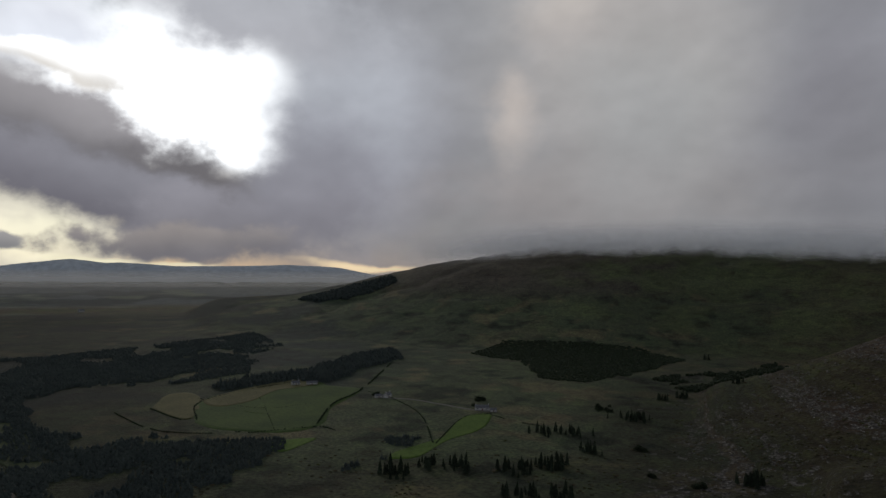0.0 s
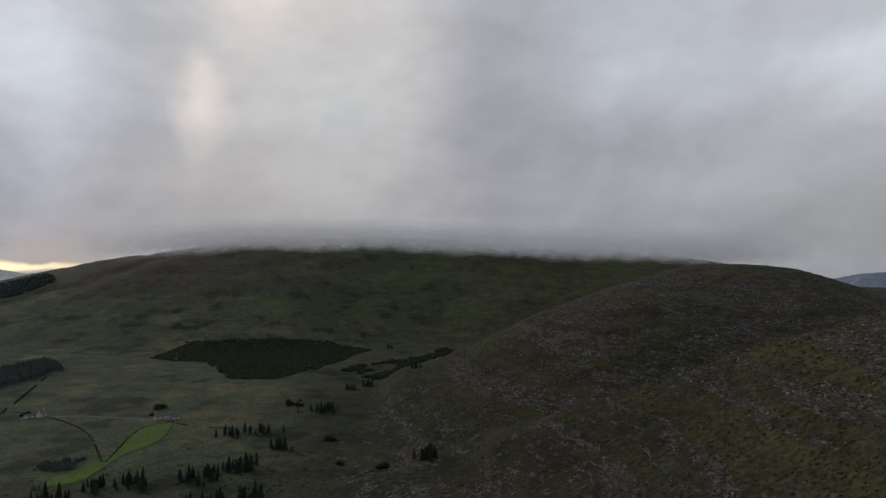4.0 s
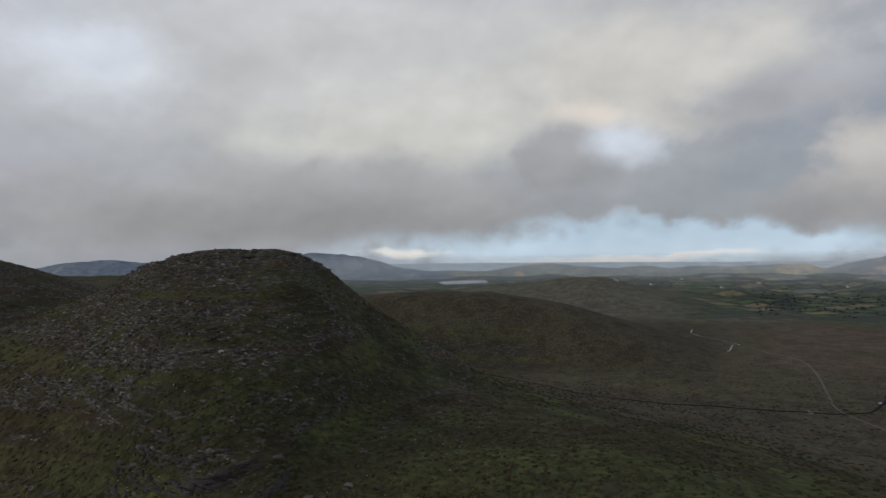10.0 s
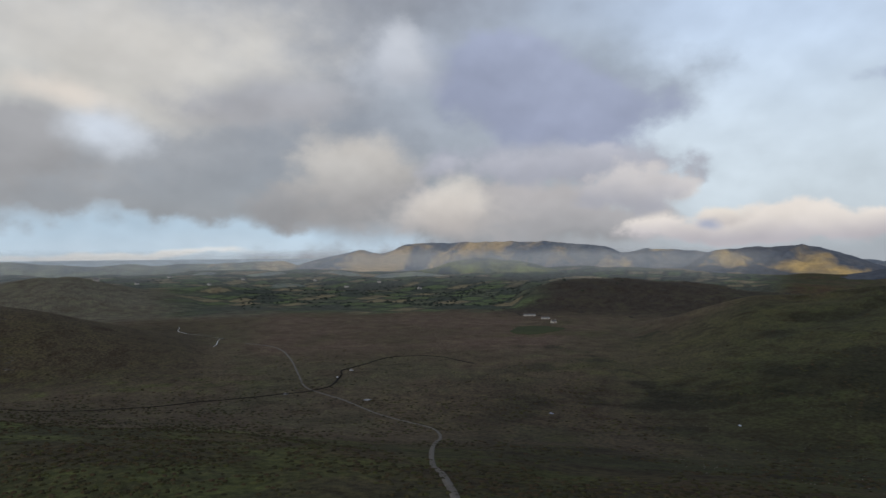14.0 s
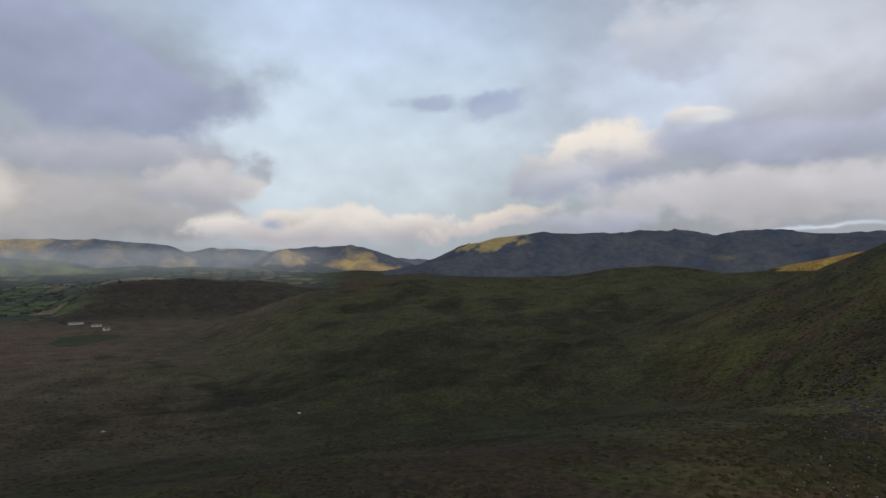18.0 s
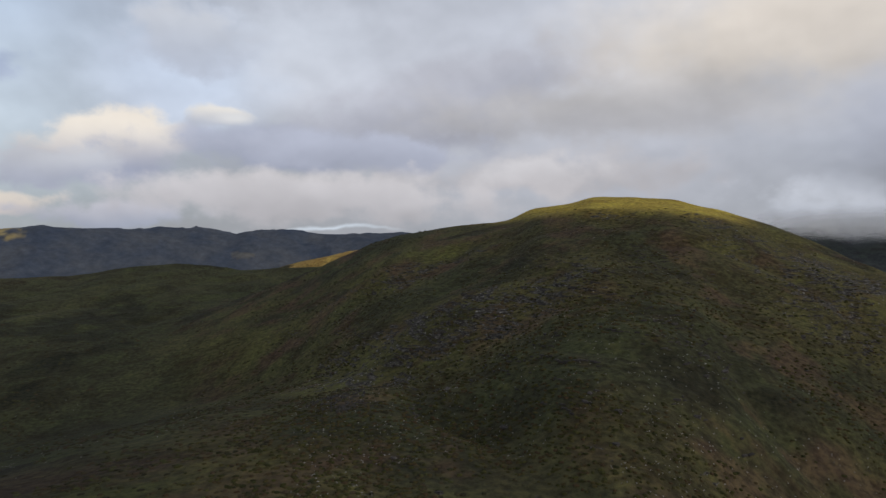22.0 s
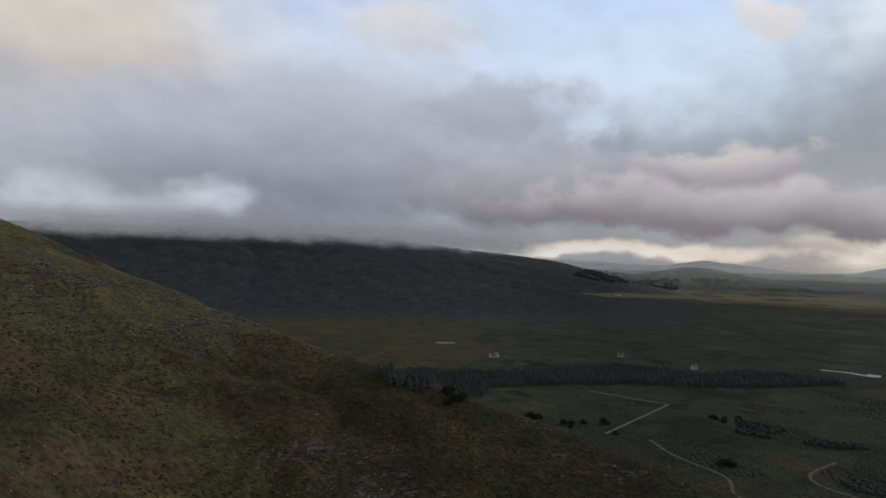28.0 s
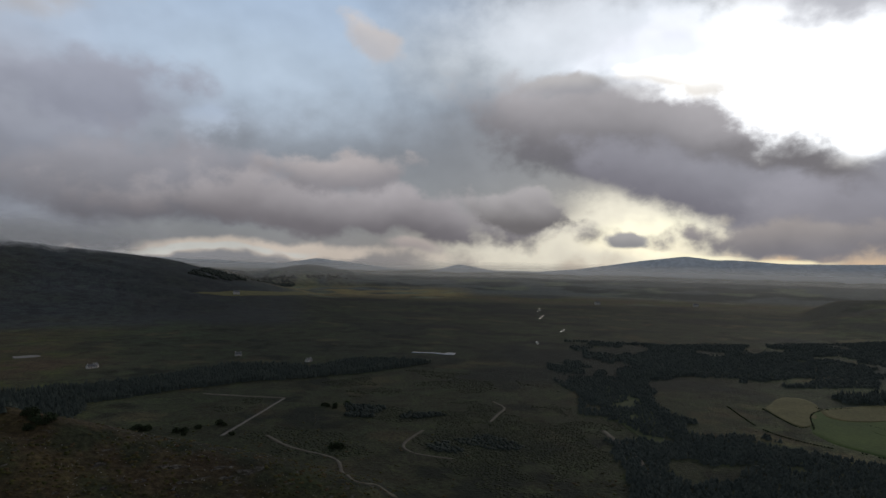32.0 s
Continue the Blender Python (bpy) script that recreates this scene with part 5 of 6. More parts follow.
def mesh_of(name, bm, mat):
    me = bpy.data.meshes.new(name)
    bm.to_mesh(me)
    bm.free()
    me.materials.append(mat)
    return me


def part(name, bm, mat, parent, label=""):
    ob = new(name, mesh_of(name, bm, mat))
    ob.parent = parent
    return tagged(ob, label) if label else ob


def ring_of(bm, n, radius, z, rng, wild=0.0, dx=0.0, dy=0.0):
    out = []
    for i in range(n):
        a = 2 * math.pi * i / n
        k = radius * (1 + wild * rng.uniform(-1, 1))
        out.append(bm.verts.new((dx + k * math.cos(a), dy + k * math.sin(a), z + wild * radius * 0.3 * rng.uniform(-1, 1))))
    return out


def skin(bm, a, b):
    n = len(a)
    for i in range(n):
        bm.faces.new((a[i], a[(i + 1) % n], b[(i + 1) % n], b[i]))


def conifer(height, seed):
    """A spruce: tapered trunk and a crown of drooping, ragged whorls."""
    rng = random.Random(seed)
    tree = tagged(new("conifer"), "dark green spruce on the hillside", "tree", "spruces on the slope")
    bm = bmesh.new()
    low = ring_of(bm, 7, 0.022 * height, -0.6, rng, 0.1)
    mid = ring_of(bm, 7, 0.014 * height, height * 0.45, rng, 0.1)
    top = ring_of(bm, 7, 0.003 * height, height * 0.96, rng, 0.1)
    skin(bm, low, mid)
    skin(bm, mid, top)
    part("trunk", bm, BARK, tree)
    bm = bmesh.new()
    tiers = 9
    for i in range(tiers):
        t = i / (tiers - 1)
        z = height * (0.10 + 0.80 * t)
        rad = height * 0.21 * (1 - t) ** 0.8 * rng.uniform(0.85, 1.15) + 0.015 * height
        n = 11
        tip = bm.verts.new((rng.uniform(-0.01, 0.01) * height, 0, z + height * 0.15))
        rim = []
        for j in range(n * 2):
            a = math.pi * j / n + i * 0.6
            k = rad * (rng.uniform(0.85, 1.2) if j % 2 else rng.uniform(0.45, 0.65))
            rim.append(bm.verts.new((k * math.cos(a), k * math.sin(a), z - (0.05 * height * (1.1 - t) if j % 2 else 0.0) + rng.uniform(-0.01, 0.01) * height)))
        for j in range(n * 2):
            bm.faces.new((rim[j], rim[(j + 1) % (n * 2)], tip))
    part("crown", bm, NEEDLES, tree)
    return tree


def shrub(size, seed):
    """A rounded thicket: stems and a crown of many small leaf clumps with gaps."""
    rng = random.Random(seed)
    bush = tagged(new("shrub"), "dark rounded thicket on the moor", "shrub", "thickets on the slope")
    bm = bmesh.new()
    for i in range(6):
        a = rng.uniform(0, 6.3)
        b0 = ring_of(bm, 5, 0.04 * size, -0.4, rng, 0, 0.1 * size * math.cos(a), 0.1 * size * math.sin(a))
        b1 = ring_of(bm, 5, 0.015 * size, size * 0.5, rng, 0, 0.32 * size * math.cos(a), 0.32 * size * math.sin(a))
        skin(bm, b0, b1)
    part("stems", bm, BARK, bush)
    bm = bmesh.new()
    for i in range(420):
        d = Vector((rng.gauss(0, 1), rng.gauss(0, 1), abs(rng.gauss(0, 1)) * 0.9)).normalized()
        rad = size * 0.5 * rng.uniform(0.6, 1.0) * (1 + 0.25 * math.sin(5 * math.atan2(d.y, d.x) + seed))
        c = Vector((d.x * rad, d.y * rad, 0.05 * size + d.z * rad * 1.1))
        q = [c + Vector((rng.uniform(-1, 1), rng.uniform(-1, 1), rng.uniform(-1, 1))) * 0.085 * size for _ in range(4)]
        v = [bm.verts.new(p) for p in q]
        bm.faces.new((v[0], v[1], v[2]))
        bm.faces.new((v[0], v[2], v[3]))
    part("crown", bm, LEAVES, bush)
    return bush


def plant(makers, spots, scale=(0.75, 1.2), seed=0):
    rng = random.Random(seed)
    used = [False] * len(makers)
    for i, p in enumerate(spots):
        k = rng.randrange(len(makers))
        s = rng.uniform(*scale)
        m = pose(p.x, p.y, p.z, rng.uniform(-3, 3), rng.uniform(-3, 3), rng.uniform(0, 360))
        ob = makers[k] if not used[k] else copy_thing(makers[k], m)
        used[k] = True
        ob.matrix_basis = m
        ob.scale = (s * rng.uniform(0.85, 1.15), s * rng.uniform(0.85, 1.15), s)


def clusters(rows, seed):
    """Spots of ground round bearings and dips: half widths in degrees, and how many."""
    rng = random.Random(seed)
    out = []
    for az, el, w, h, n in rows:
        for _ in range(n):
            a = az + rng.gauss(0, 0.5) * w
            r = dip(az, el)
            out.append(at_bearing(a, r + rng.gauss(0, 0.35) * radians(w) * r * 1.6))
    return out


SPRUCES = [(44.1, -17.24, 1.4, 0, 22), (41.2, -16.76, 1.1, 0, 14), (38.6, -16.79, 1.1, 0, 14), (33.5, -16.9, 1.6, 0, 26), (30.5, -16.4, 1.6, 0, 26), (27.2, -15.15, 1.0, 0, 14), (32.6, -18.8, 1.6, 0, 18), (29.4, -18.8, 1.6, 0, 18),
           (23.5, -12.21, 1.2, 0, 34), (21.2, -10.5, 0.4, 0, 7), (19.5, -10.21, 0.7, 0, 14), (15.2, -8.66, 0.7, 0, 8), (12.6, -7.41, 0.5, 0, 8), (17.7, -7.0, 0.7, 0, 6), (31.0, -13.89, 1.2, 0, 14), (28.6, -13.7, 1.2, 0, 14), (14.2, -16.36, 1.0, 0, 26)]
plant([conifer(11.0, 1), conifer(12.5, 2), conifer(10.0, 3)], clusters(SPRUCES, 5), (0.45, 0.95), 6)
THICKETS = [(22.8, -14.67, 0.5, 0.1, 4), (18.4, -17.08, 0.4, 0.2, 3), (22.1, -16.62, 0.2, 0.1, 2), (26.0, -11.6, 1.6, 0.1, 10), (116.4, -13.89, 0.8, 0.2, 7), (123.0, -12.3, 1.2, 0.15, 8), (100.2, -12.8, 1.5, 0.3, 8),
            (112, -14.5, 3.0, 0.6, 8), (100.1, -16.17, 0.8, 0.3, 6), (36.6, -11.2, 0.4, 0.4, 6), (37.2, -11.7, 0.3, 0.2, 3), (45.6, -10.8, 0.5, 0.1, 4)]
plant([shrub(5.0, 1), shrub(6.5, 2)], clusters(THICKETS, 7), (0.6, 1.2), 8)


def tree_block(low_poly, x, y, z, size, tall, strike=None):
    """Many low trees as one mesh: each a spiky or rounded clump of its own size and turn."""
    base, faces = low_poly
    n, k = len(x), len(base)
    rng = np.random.RandomState(n % 997)
    ang = rng.uniform(0, 6.283, n) if strike is None else strike + rng.normal(0, 0.25, n)
    c, s = np.cos(ang), np.sin(ang)
    w, h = size * rng.uniform(0.6, 1.35, n), tall * rng.uniform(0.55, 1.25, n)
    bx, by, bz = base[:, 0], base[:, 1], base[:, 2]
    wild = 1 + rng.uniform(-0.22, 0.22, (n, k))
    px = x[:, None] + (bx * c[:, None] - by * s[:, None]) * w[:, None] * wild
    py = y[:, None] + (bx * s[:, None] + by * c[:, None]) * w[:, None] * wild
    pz = z[:, None] + bz * h[:, None]
    verts = np.stack([px, py, pz], -1).reshape(-1, 3)
    f = (faces[None] + (np.arange(n) * k)[:, None, None]).reshape(-1, 3)
    return verts, f


def spiky():
    verts, faces = [], []
    for z, rad, tip, n in ((0.08, 0.5, 0.62, 7), (0.42, 0.34, 1.0, 6)):
        o = len(verts)
        for i in range(n):
            a = 2 * math.pi * i / n + z
            k = rad * (1.15 if i % 2 else 0.8)
            verts.append((k * math.cos(a), k * math.sin(a), z - (0.06 if i % 2 else 0)))
        verts.append((0, 0, tip))
        faces += [(o + i, o + (i + 1) % n, o + n) for i in range(n)]
    return np.array(verts), np.array(faces)


def bushy():
    verts, faces = [], []
    for z, rad in ((-0.05, 0.42), (0.35, 0.52), (0.75, 0.34)):
        for i in range(6):
            a = 2 * math.pi * i / 6 + z * 2
            k = rad * (1.15 if (i + int(z * 10)) % 2 else 0.85)
            verts.append((k * math.cos(a), k * math.sin(a), z + (0.08 if i % 2 else -0.04)))
    verts.append((0, 0, 1.0))
    for r in (0, 6):
        for i in range(6):
            j = (i + 1) % 6
            faces += [(r + i, r + j, r + 6 + j), (r + i, r + 6 + j, r + 6 + i)]
    faces += [(12 + i, 12 + (i + 1) % 6, 18) for i in range(6)]
    return np.array(verts), np.array(faces)


SPIKY, BUSHY = spiky(), bushy()


def stuff_mesh(name, verts, faces, mat):
    me = bpy.data.meshes.new(name)
    me.vertices.add(len(verts))
    me.vertices.foreach_set("co", verts.astype(np.float32).ravel())
    me.loops.add(faces.size)
    me.loops.foreach_set("vertex_index", faces.astype(np.int32).ravel())
    me.polygons.add(len(faces))
    me.polygons.foreach_set("loop_start", np.arange(0, faces.size, 3, dtype=np.int32))
    me.update(calc_edges=True)
    me.materials.append(mat)
    return me


def inside(px, py, poly):
    ins = np.zeros(len(px), bool)
    j = len(poly) - 1
    for i in range(len(poly)):
        (xi, yi), (xj, yj) = poly[i], poly[j]
        cross = ((yi > py) != (yj > py)) & (px < (xj - xi) * (py - yi) / (yj - yi + 1e-9) + xi)
        ins ^= cross
        j = i
    return ins


def forest(label, sights, spacing, tall, mat=None, shape=None, thin=-1.0, seed=1, name="conifer_forest", category="forest", broad=1.25):
    """A wood inside an outline of bearings and dips."""
    pts = ground_points(sights)
    poly = [(p.x, p.y) for p in pts]
    lo, hi = np.min(poly, 0), np.max(poly, 0)
    gx, gy = np.meshgrid(np.arange(lo[0], hi[0], spacing), np.arange(lo[1], hi[1], spacing))
    rng = np.random.RandomState(seed)
    x, y = gx.ravel() + rng.uniform(-0.85, 0.85, gx.size) * spacing, gy.ravel() + rng.uniform(-0.85, 0.85, gx.size) * spacing
    keep = inside(x + 8 * fbm(x, y, 30.0, 2, 0.5, seed), y + 8 * fbm(x, y, 30.0, 2, 0.5, seed + 1), poly) & (fbm(x, y, 60.0, 3, 0.5, seed + 2) > thin)
    x, y = x[keep], y[keep]
    verts, faces = tree_block(shape or SPIKY, x, y, land(x, y) - 0.3, spacing * broad, tall)
    return tagged(new(name, stuff_mesh(name, verts, faces, mat or FOREST)), label, category, kind="stuff")


forest("dark spruce plantation along the valley floor", [(129.9, -10.5), (127.9, -10.4), (124.0, -10.25), (119.0, -10.2), (114.0, -9.8), (109.0, -9.1), (105.0, -9.15), (102.1, -9.5), (98.8, -8.8), (95.7, -8.8), (92.0, -9.0), (96.5, -9.82), (102.1, -10.23),
       (107.9, -10.56), (113.4, -10.93), (120.0, -11.54), (125.0, -11.68), (128.9, -11.3)], 3.8, 7.5, seed=3)
forest("dark spruce plantation above the pastures", [(59.8, -9.7), (56.8, -9.1), (52.1, -8.6), (48.2, -7.5), (44.7, -6.85), (43.5, -7.6), (47.2, -8.5), (50.1, -9.65), (53.1, -9.35), (58.6, -10.0)], 5.0, 9.0, seed=4)
forest("dark green young plantation on the lower slope", [(37.7, -7.2), (34.7, -6.0), (29.2, -5.9), (23.1, -6.2), (19.2, -7.1), (23.1, -8.34), (27.8, -9.42), (31.2, -9.16), (33.2, -7.76)], 5.2, 2.6, LEAVES, BUSHY, seed=5)
forest("dark woodland across the plain", [(76, -8.9), (71, -8.25), (67.2, -7.3), (58.7, -6.1), (59.6, -6.4), (63, -7.4), (68, -8.4), (71, -9.3), (75, -10)], 4.6, 5.5, seed=6)
forest("dark mixed woodland below the pastures", [(76, -15.3), (69, -14.1), (62, -13.9), (58.5, -14.0), (51.1, -14.3), (41.7, -14.4), (43.6, -15.4), (45.5, -16.3), (50, -17.2), (53.9, -18.0), (62.9, -20), (74, -20)], 3.0, 4.2, None, None, -0.02, seed=7)
forest("dark woodland stretching over the plain", [(80.2, -6.7), (70.8, -6.6), (56.4, -5.2), (54, -6.4), (56.4, -7.1), (64.4, -9.0), (73.1, -8.4), (78.2, -8.38)], 5.4, 5.0, None, None, -0.12, seed=8)
forest("dark woodland beside the dull green grazing", [(78.7, -11.4), (74.4, -13.9), (68.5, -15.9), (60.4, -14.2), (64.5, -13.0), (69, -12.8), (72.0, -11.7), (73.7, -8.9), (77.3, -8.8)], 3.4, 4.2, None, None, -0.04, seed=9)
forest("young plantation with gaps", [(90.5, -12.4), (82.1, -11.6), (78.6, -14.06), (76, -16), (80.0, -18.5), (90, -18.5), (92.0, -16.0)], 1.7, 0.5, LOW_GROWTH, BUSHY, -0.05, seed=10, broad=1.6)
forest("dark plantation beyond the river bends", [(75.5, -7.6), (70, -7.3), (63, -7.2), (56, -7.6), (57, -8.6), (64, -9.4), (70, -9.0), (75, -8.4)], 5.2, 4.5, None, None, -0.12, seed=15)
forest("dark wood curving down the valley floor", [(82, -7.8), (79, -8.3), (76.5, -9.6), (73.5, -12.2), (70.0, -15.5), (71.5, -18.2), (75.0, -17.4), (77.5, -14.2), (79.2, -11.4), (81.5, -9.6)], 3.4, 3.6, None, None, -0.08, seed=16)
forest("dark strip of plantation by the clearing", [(99.5, -12.6), (95, -12.9), (90, -12.5), (84, -12.7), (84.5, -13.5), (90, -13.5), (95.5, -13.9), (99.5, -13.5)], 3.6, 3.2, None, BUSHY, -0.1, seed=17)
forest("young dark plantation below the curved track", [(92, -16.0), (86, -14.9), (80.5, -15.3), (79, -17.2), (84, -18.6), (90, -18.2)], 3.0, 1.6, None, BUSHY, -0.06, seed=18)
forest("scattered scrub on the valley side", [(112, -12.2), (104, -11), (94, -9.6), (86, -10), (76, -12), (70, -16), (72, -20.5), (90, -20.5), (99, -18.5), (107, -15.5), (112, -13)], 2.4, 0.5, LOW_GROWTH, BUSHY, 0.12, seed=11, name="scrub", category="scrub", broad=1.6)
forest("dark trees along a gully on the lower slope", [(19.5, -9.6), (15, -8.4), (12, -7.4), (12.4, -7.0), (17, -7.9), (22, -8.8)], 5.0, 4.0, LEAVES, BUSHY, 0.02, seed=12)
forest("dark plantation at the end of the far ridge", [(113, -1.5), (108, -1.7), (103, -1.5), (99, -1.75), (104, -2.0), (110, -2.1)], 13.0, 9.0, None, BUSHY, -0.3, seed=13)
forest("dark conifer wood on the shoulder of the ridge", [(52.9, -2.5), (51, -2.0), (48.5, -1.35), (46.5, -0.85), (44.4, -0.35), (44.2, -0.9), (46, -1.7), (48.5, -2.4), (51, -2.7)], 9.0, 9.0, None, BUSHY, -0.7, seed=14)


def copses(label, az0, az1, r0, r1, many, size, tall, seed, mat):
    """Bushes along the banks of fields and small woods, over a stretch of lowland."""
    rng = np.random.RandomState(seed)
    az, r = rng.uniform(az0, az1, many), r0 * (r1 / r0) ** rng.uniform(0, 1, many)
    x, y = -r * np.sin(np.radians(az)), r * np.cos(np.radians(az))
    bank = fields(x, y, 120.0, 0.5, 71)[1]
    keep = (rng.uniform(0, 1, many) < smooth(np.minimum(az - min(az0, az1), max(az0, az1) - az) / 14.0)) & (fbm(x, y, 420.0, 2, 0.5, seed + 3) > -0.3)
    keep &= ~((az < 0) & (az > -77) & (r < 2600))
    keep &= (fbm(x, y, 170.0, 3, 0.55, seed) > 0.30) | ((bank < 0.09) & (fbm(x, y, 90.0, 2, 0.5, seed + 1) > -0.2))
    x, y = x[keep], y[keep]
    verts, faces = tree_block(BUSHY, x, y, land(x, y) - 0.4, size, tall)
    return tagged(new("copse", stuff_mesh("copse", verts, faces, mat)), label, "woodland", kind="stuff")


copses("dark copses and hedgerows among the lowland fields", -50, -114, 1700, 4600, 6500, 9.0, 4.0, 81, FOREST)


def hedge(sights, label, tall=3.0, seed=1):
    line = spline(ground_points(sights), 2.6)
    xy = np.array([(v.x, v.y) for v in line])
    keep = fbm(xy[:, 0], xy[:, 1], 22.0, 2, 0.5, seed) > -0.35
    x, y = xy[keep, 0], xy[keep, 1]
    verts, faces = tree_block(BUSHY, x, y, land(x, y) - 0.2, 2.1, 0.6 * tall)
    return tagged(new("hedge", stuff_mesh("hedge", verts, faces, LEAVES)), label, "hedge")


hedge([(44.7, -8.12), (47.2, -10.28), (49.6, -11.43), (51.0, -13.02)], "dark overgrown hedge between fields", 4.0, 1)
hedge([(60.9, -12.2), (60.8, -10.9), (57.3, -10.1), (52.1, -9.4)], "low hedge along the hay meadow", 2.4, 2)
hedge([(56.7, -13.5), (51.1, -13.3), (49.5, -13.6)], "low hedge below the pasture", 2.4, 3)
hedge([(40.6, -14.85), (38.2, -12.7), (35.7, -12.3)], "low hedge beside the bright pasture", 2.2, 4)
hedge([(64.4, -11.1), (62.1, -12.1), (61.0, -11.9)], "low hedge round the hay meadow", 2.2, 5)

hedge([(60.8, -10.5), (58.2, -11.2), (55.0, -11.6), (51.4, -11.3)], "thin field bank across the pasture", 1.4, 6)
hedge([(56.2, -10.2), (55.4, -11.6), (54.6, -13.4)], "thin field bank dividing the pasture", 1.3, 7)
hedge([(47.2, -10.3), (44.6, -11.0), (42.0, -12.4), (40.8, -14.8)], "broken bank beside the lane", 1.6, 8)
hedge([(36.0, -12.3), (33.5, -12.9), (31.0, -13.2)], "scrubby bank beyond the lane end", 2.0, 9)
hedge([(67.0, -11.2), (64.5, -12.6), (61.5, -13.2), (57.5, -13.4)], "scrubby bank at the foot of the fields", 2.2, 10)

# ---- cottages and farms ----
LIMEWASH = mottled("white_limewash", (0.42, 0.41, 0.39), (0.55, 0.54, 0.51), 0.5, 0.9, 0.2)
SLATE = mottled("grey_slate_roof", (0.085, 0.088, 0.095), (0.14, 0.14, 0.15), 0.8, 0.7, 0.3)
TIN = mottled("pale_tin_roof", (0.13, 0.137, 0.145), (0.20, 0.207, 0.215), 0.5, 0.5, 0.5)
GLASS_DARK = mottled("window_glass", (0.02, 0.025, 0.03), (0.03, 0.035, 0.04), 2.0, 0.15, 0.5)
DOOR_PAINT = mottled("red_door_paint", (0.12, 0.03, 0.025), (0.16, 0.045, 0.035), 2.0, 0.6, 0.3)


def box(bm, x0, x1, y0, y1, z0, z1):
    v = [bm.verts.new(p) for p in ((x0, y0, z0), (x1, y0, z0), (x1, y1, z0), (x0, y1, z0), (x0, y0, z1), (x1, y0, z1), (x1, y1, z1), (x0, y1, z1))]
    for f in ((3, 2, 1, 0), (4, 5, 6, 7), (0, 1, 5, 4), (1, 2, 6, 5), (2, 3, 7, 6), (3, 0, 4, 7)):
        bm.faces.new([v[i] for i in f])


def cottage(name, label, az, el, turn, length=12.0, depth=6.0, eaves=2.8, roof_mat=None, chimneys=2, openings=3, rise=2.4):
    house = tagged(new(name), label, "house" if chimneys else "barn")
    bm = bmesh.new()
    lx, ly = length / 2, depth / 2
    foot = [bm.verts.new(p) for p in ((-lx, -ly, -1.5), (lx, -ly, -1.5), (lx, ly, -1.5), (-lx, ly, -1.5))]
    head = [bm.verts.new(p) for p in ((-lx, -ly, eaves), (lx, -ly, eaves), (lx, ly, eaves), (-lx, ly, eaves))]
    peak = [bm.verts.new((-lx, 0, eaves + rise)), bm.verts.new((lx, 0, eaves + rise))]
    skin(bm, foot, head)
    bm.faces.new((head[3], head[0], peak[0]))
    bm.faces.new((head[1], head[2], peak[1]))
    part("wall", bm, LIMEWASH, house)
    for side in (-1, 1):
        bm = bmesh.new()
        a = math.atan2(rise, ly)
        q = [(-lx - 0.3, side * (ly + 0.35), eaves - 0.3), (lx + 0.3, side * (ly + 0.35), eaves - 0.3), (lx + 0.3, 0, eaves + rise + 0.05), (-lx - 0.3, 0, eaves + rise + 0.05)]
        lower = [bm.verts.new(p) for p in q]
        upper = [bm.verts.new((p[0], p[1], p[2] + 0.18)) for p in q]
        skin(bm, lower, upper)
        bm.faces.new(upper)
        bm.faces.new(lower[::-1])
        part("roof", bm, roof_mat or SLATE, house)
    for i in range(chimneys):
        bm = bmesh.new()
        cx = (lx - 0.5) * (1 if i else -1)
        box(bm, cx - 0.4, cx + 0.4, -0.35, 0.35, eaves + rise - 0.6, eaves + rise + 1.0)
        box(bm, cx - 0.47, cx + 0.47, -0.42, 0.42, eaves + rise + 1.0, eaves + rise + 1.12)
        part("chimney", bm, LIMEWASH, house)
    for side in (-1, 1):
        for i in range(openings):
            x = -lx + length * (i + 0.5) / openings
            bm = bmesh.new()
            y = side * (ly + 0.02)
            if i == openings // 2 and side < 0:
                box(bm, x - 0.5, x + 0.5, min(y, y + side * 0.06), max(y, y + side * 0.06), 0.0, 2.0)
                part("door", bm, DOOR_PAINT, house)
            else:
                box(bm, x - 0.5, x + 0.5, min(y, y + side * 0.05), max(y, y + side * 0.05), 0.9, 2.1)
                part("window", bm, GLASS_DARK, house)
    p = at_bearing(az, dip(az, el))
    house.matrix_basis = pose(p.x, p.y, p.z + 0.3, 0, 0, az + turn)
    return house


cottage("cottage", "small white gabled cottage on the valley lane", 44.9, -10.95, 62, 10, 6, 3.0)
cottage("shed", "low grey-roofed shed beside the cottage", 45.7, -10.95, 15, 8, 5, 2.2, chimneys=0, openings=1, rise=1.4)
cottage("cottage", "long white single-storey cottage at the lane end", 36.5, -11.98, 8, 15, 6, 2.8)
cottage("shed", "low white shed at the lane end", 35.5, -12.1, 12, 7, 4.5, 2.2, chimneys=0, openings=1, rise=1.4)
cottage("cottage", "small white cottage under the plantation", 52.9, -9.75, 20, 10, 6, 2.8)
cottage("shed", "grey-roofed farm shed under the plantation", 51.5, -9.75, 5, 14, 6, 2.6, chimneys=0, openings=1, rise=1.6)
cottage("barn", "long pale tin-roofed barn on the moor farm", -102.4, -5.9, 4, 26, 8, 1.8, TIN, 0, 2, 2.2)
cottage("cottage", "white farmhouse beside a long barn", -104.5, -6.5, 40, 11, 6, 3.2)
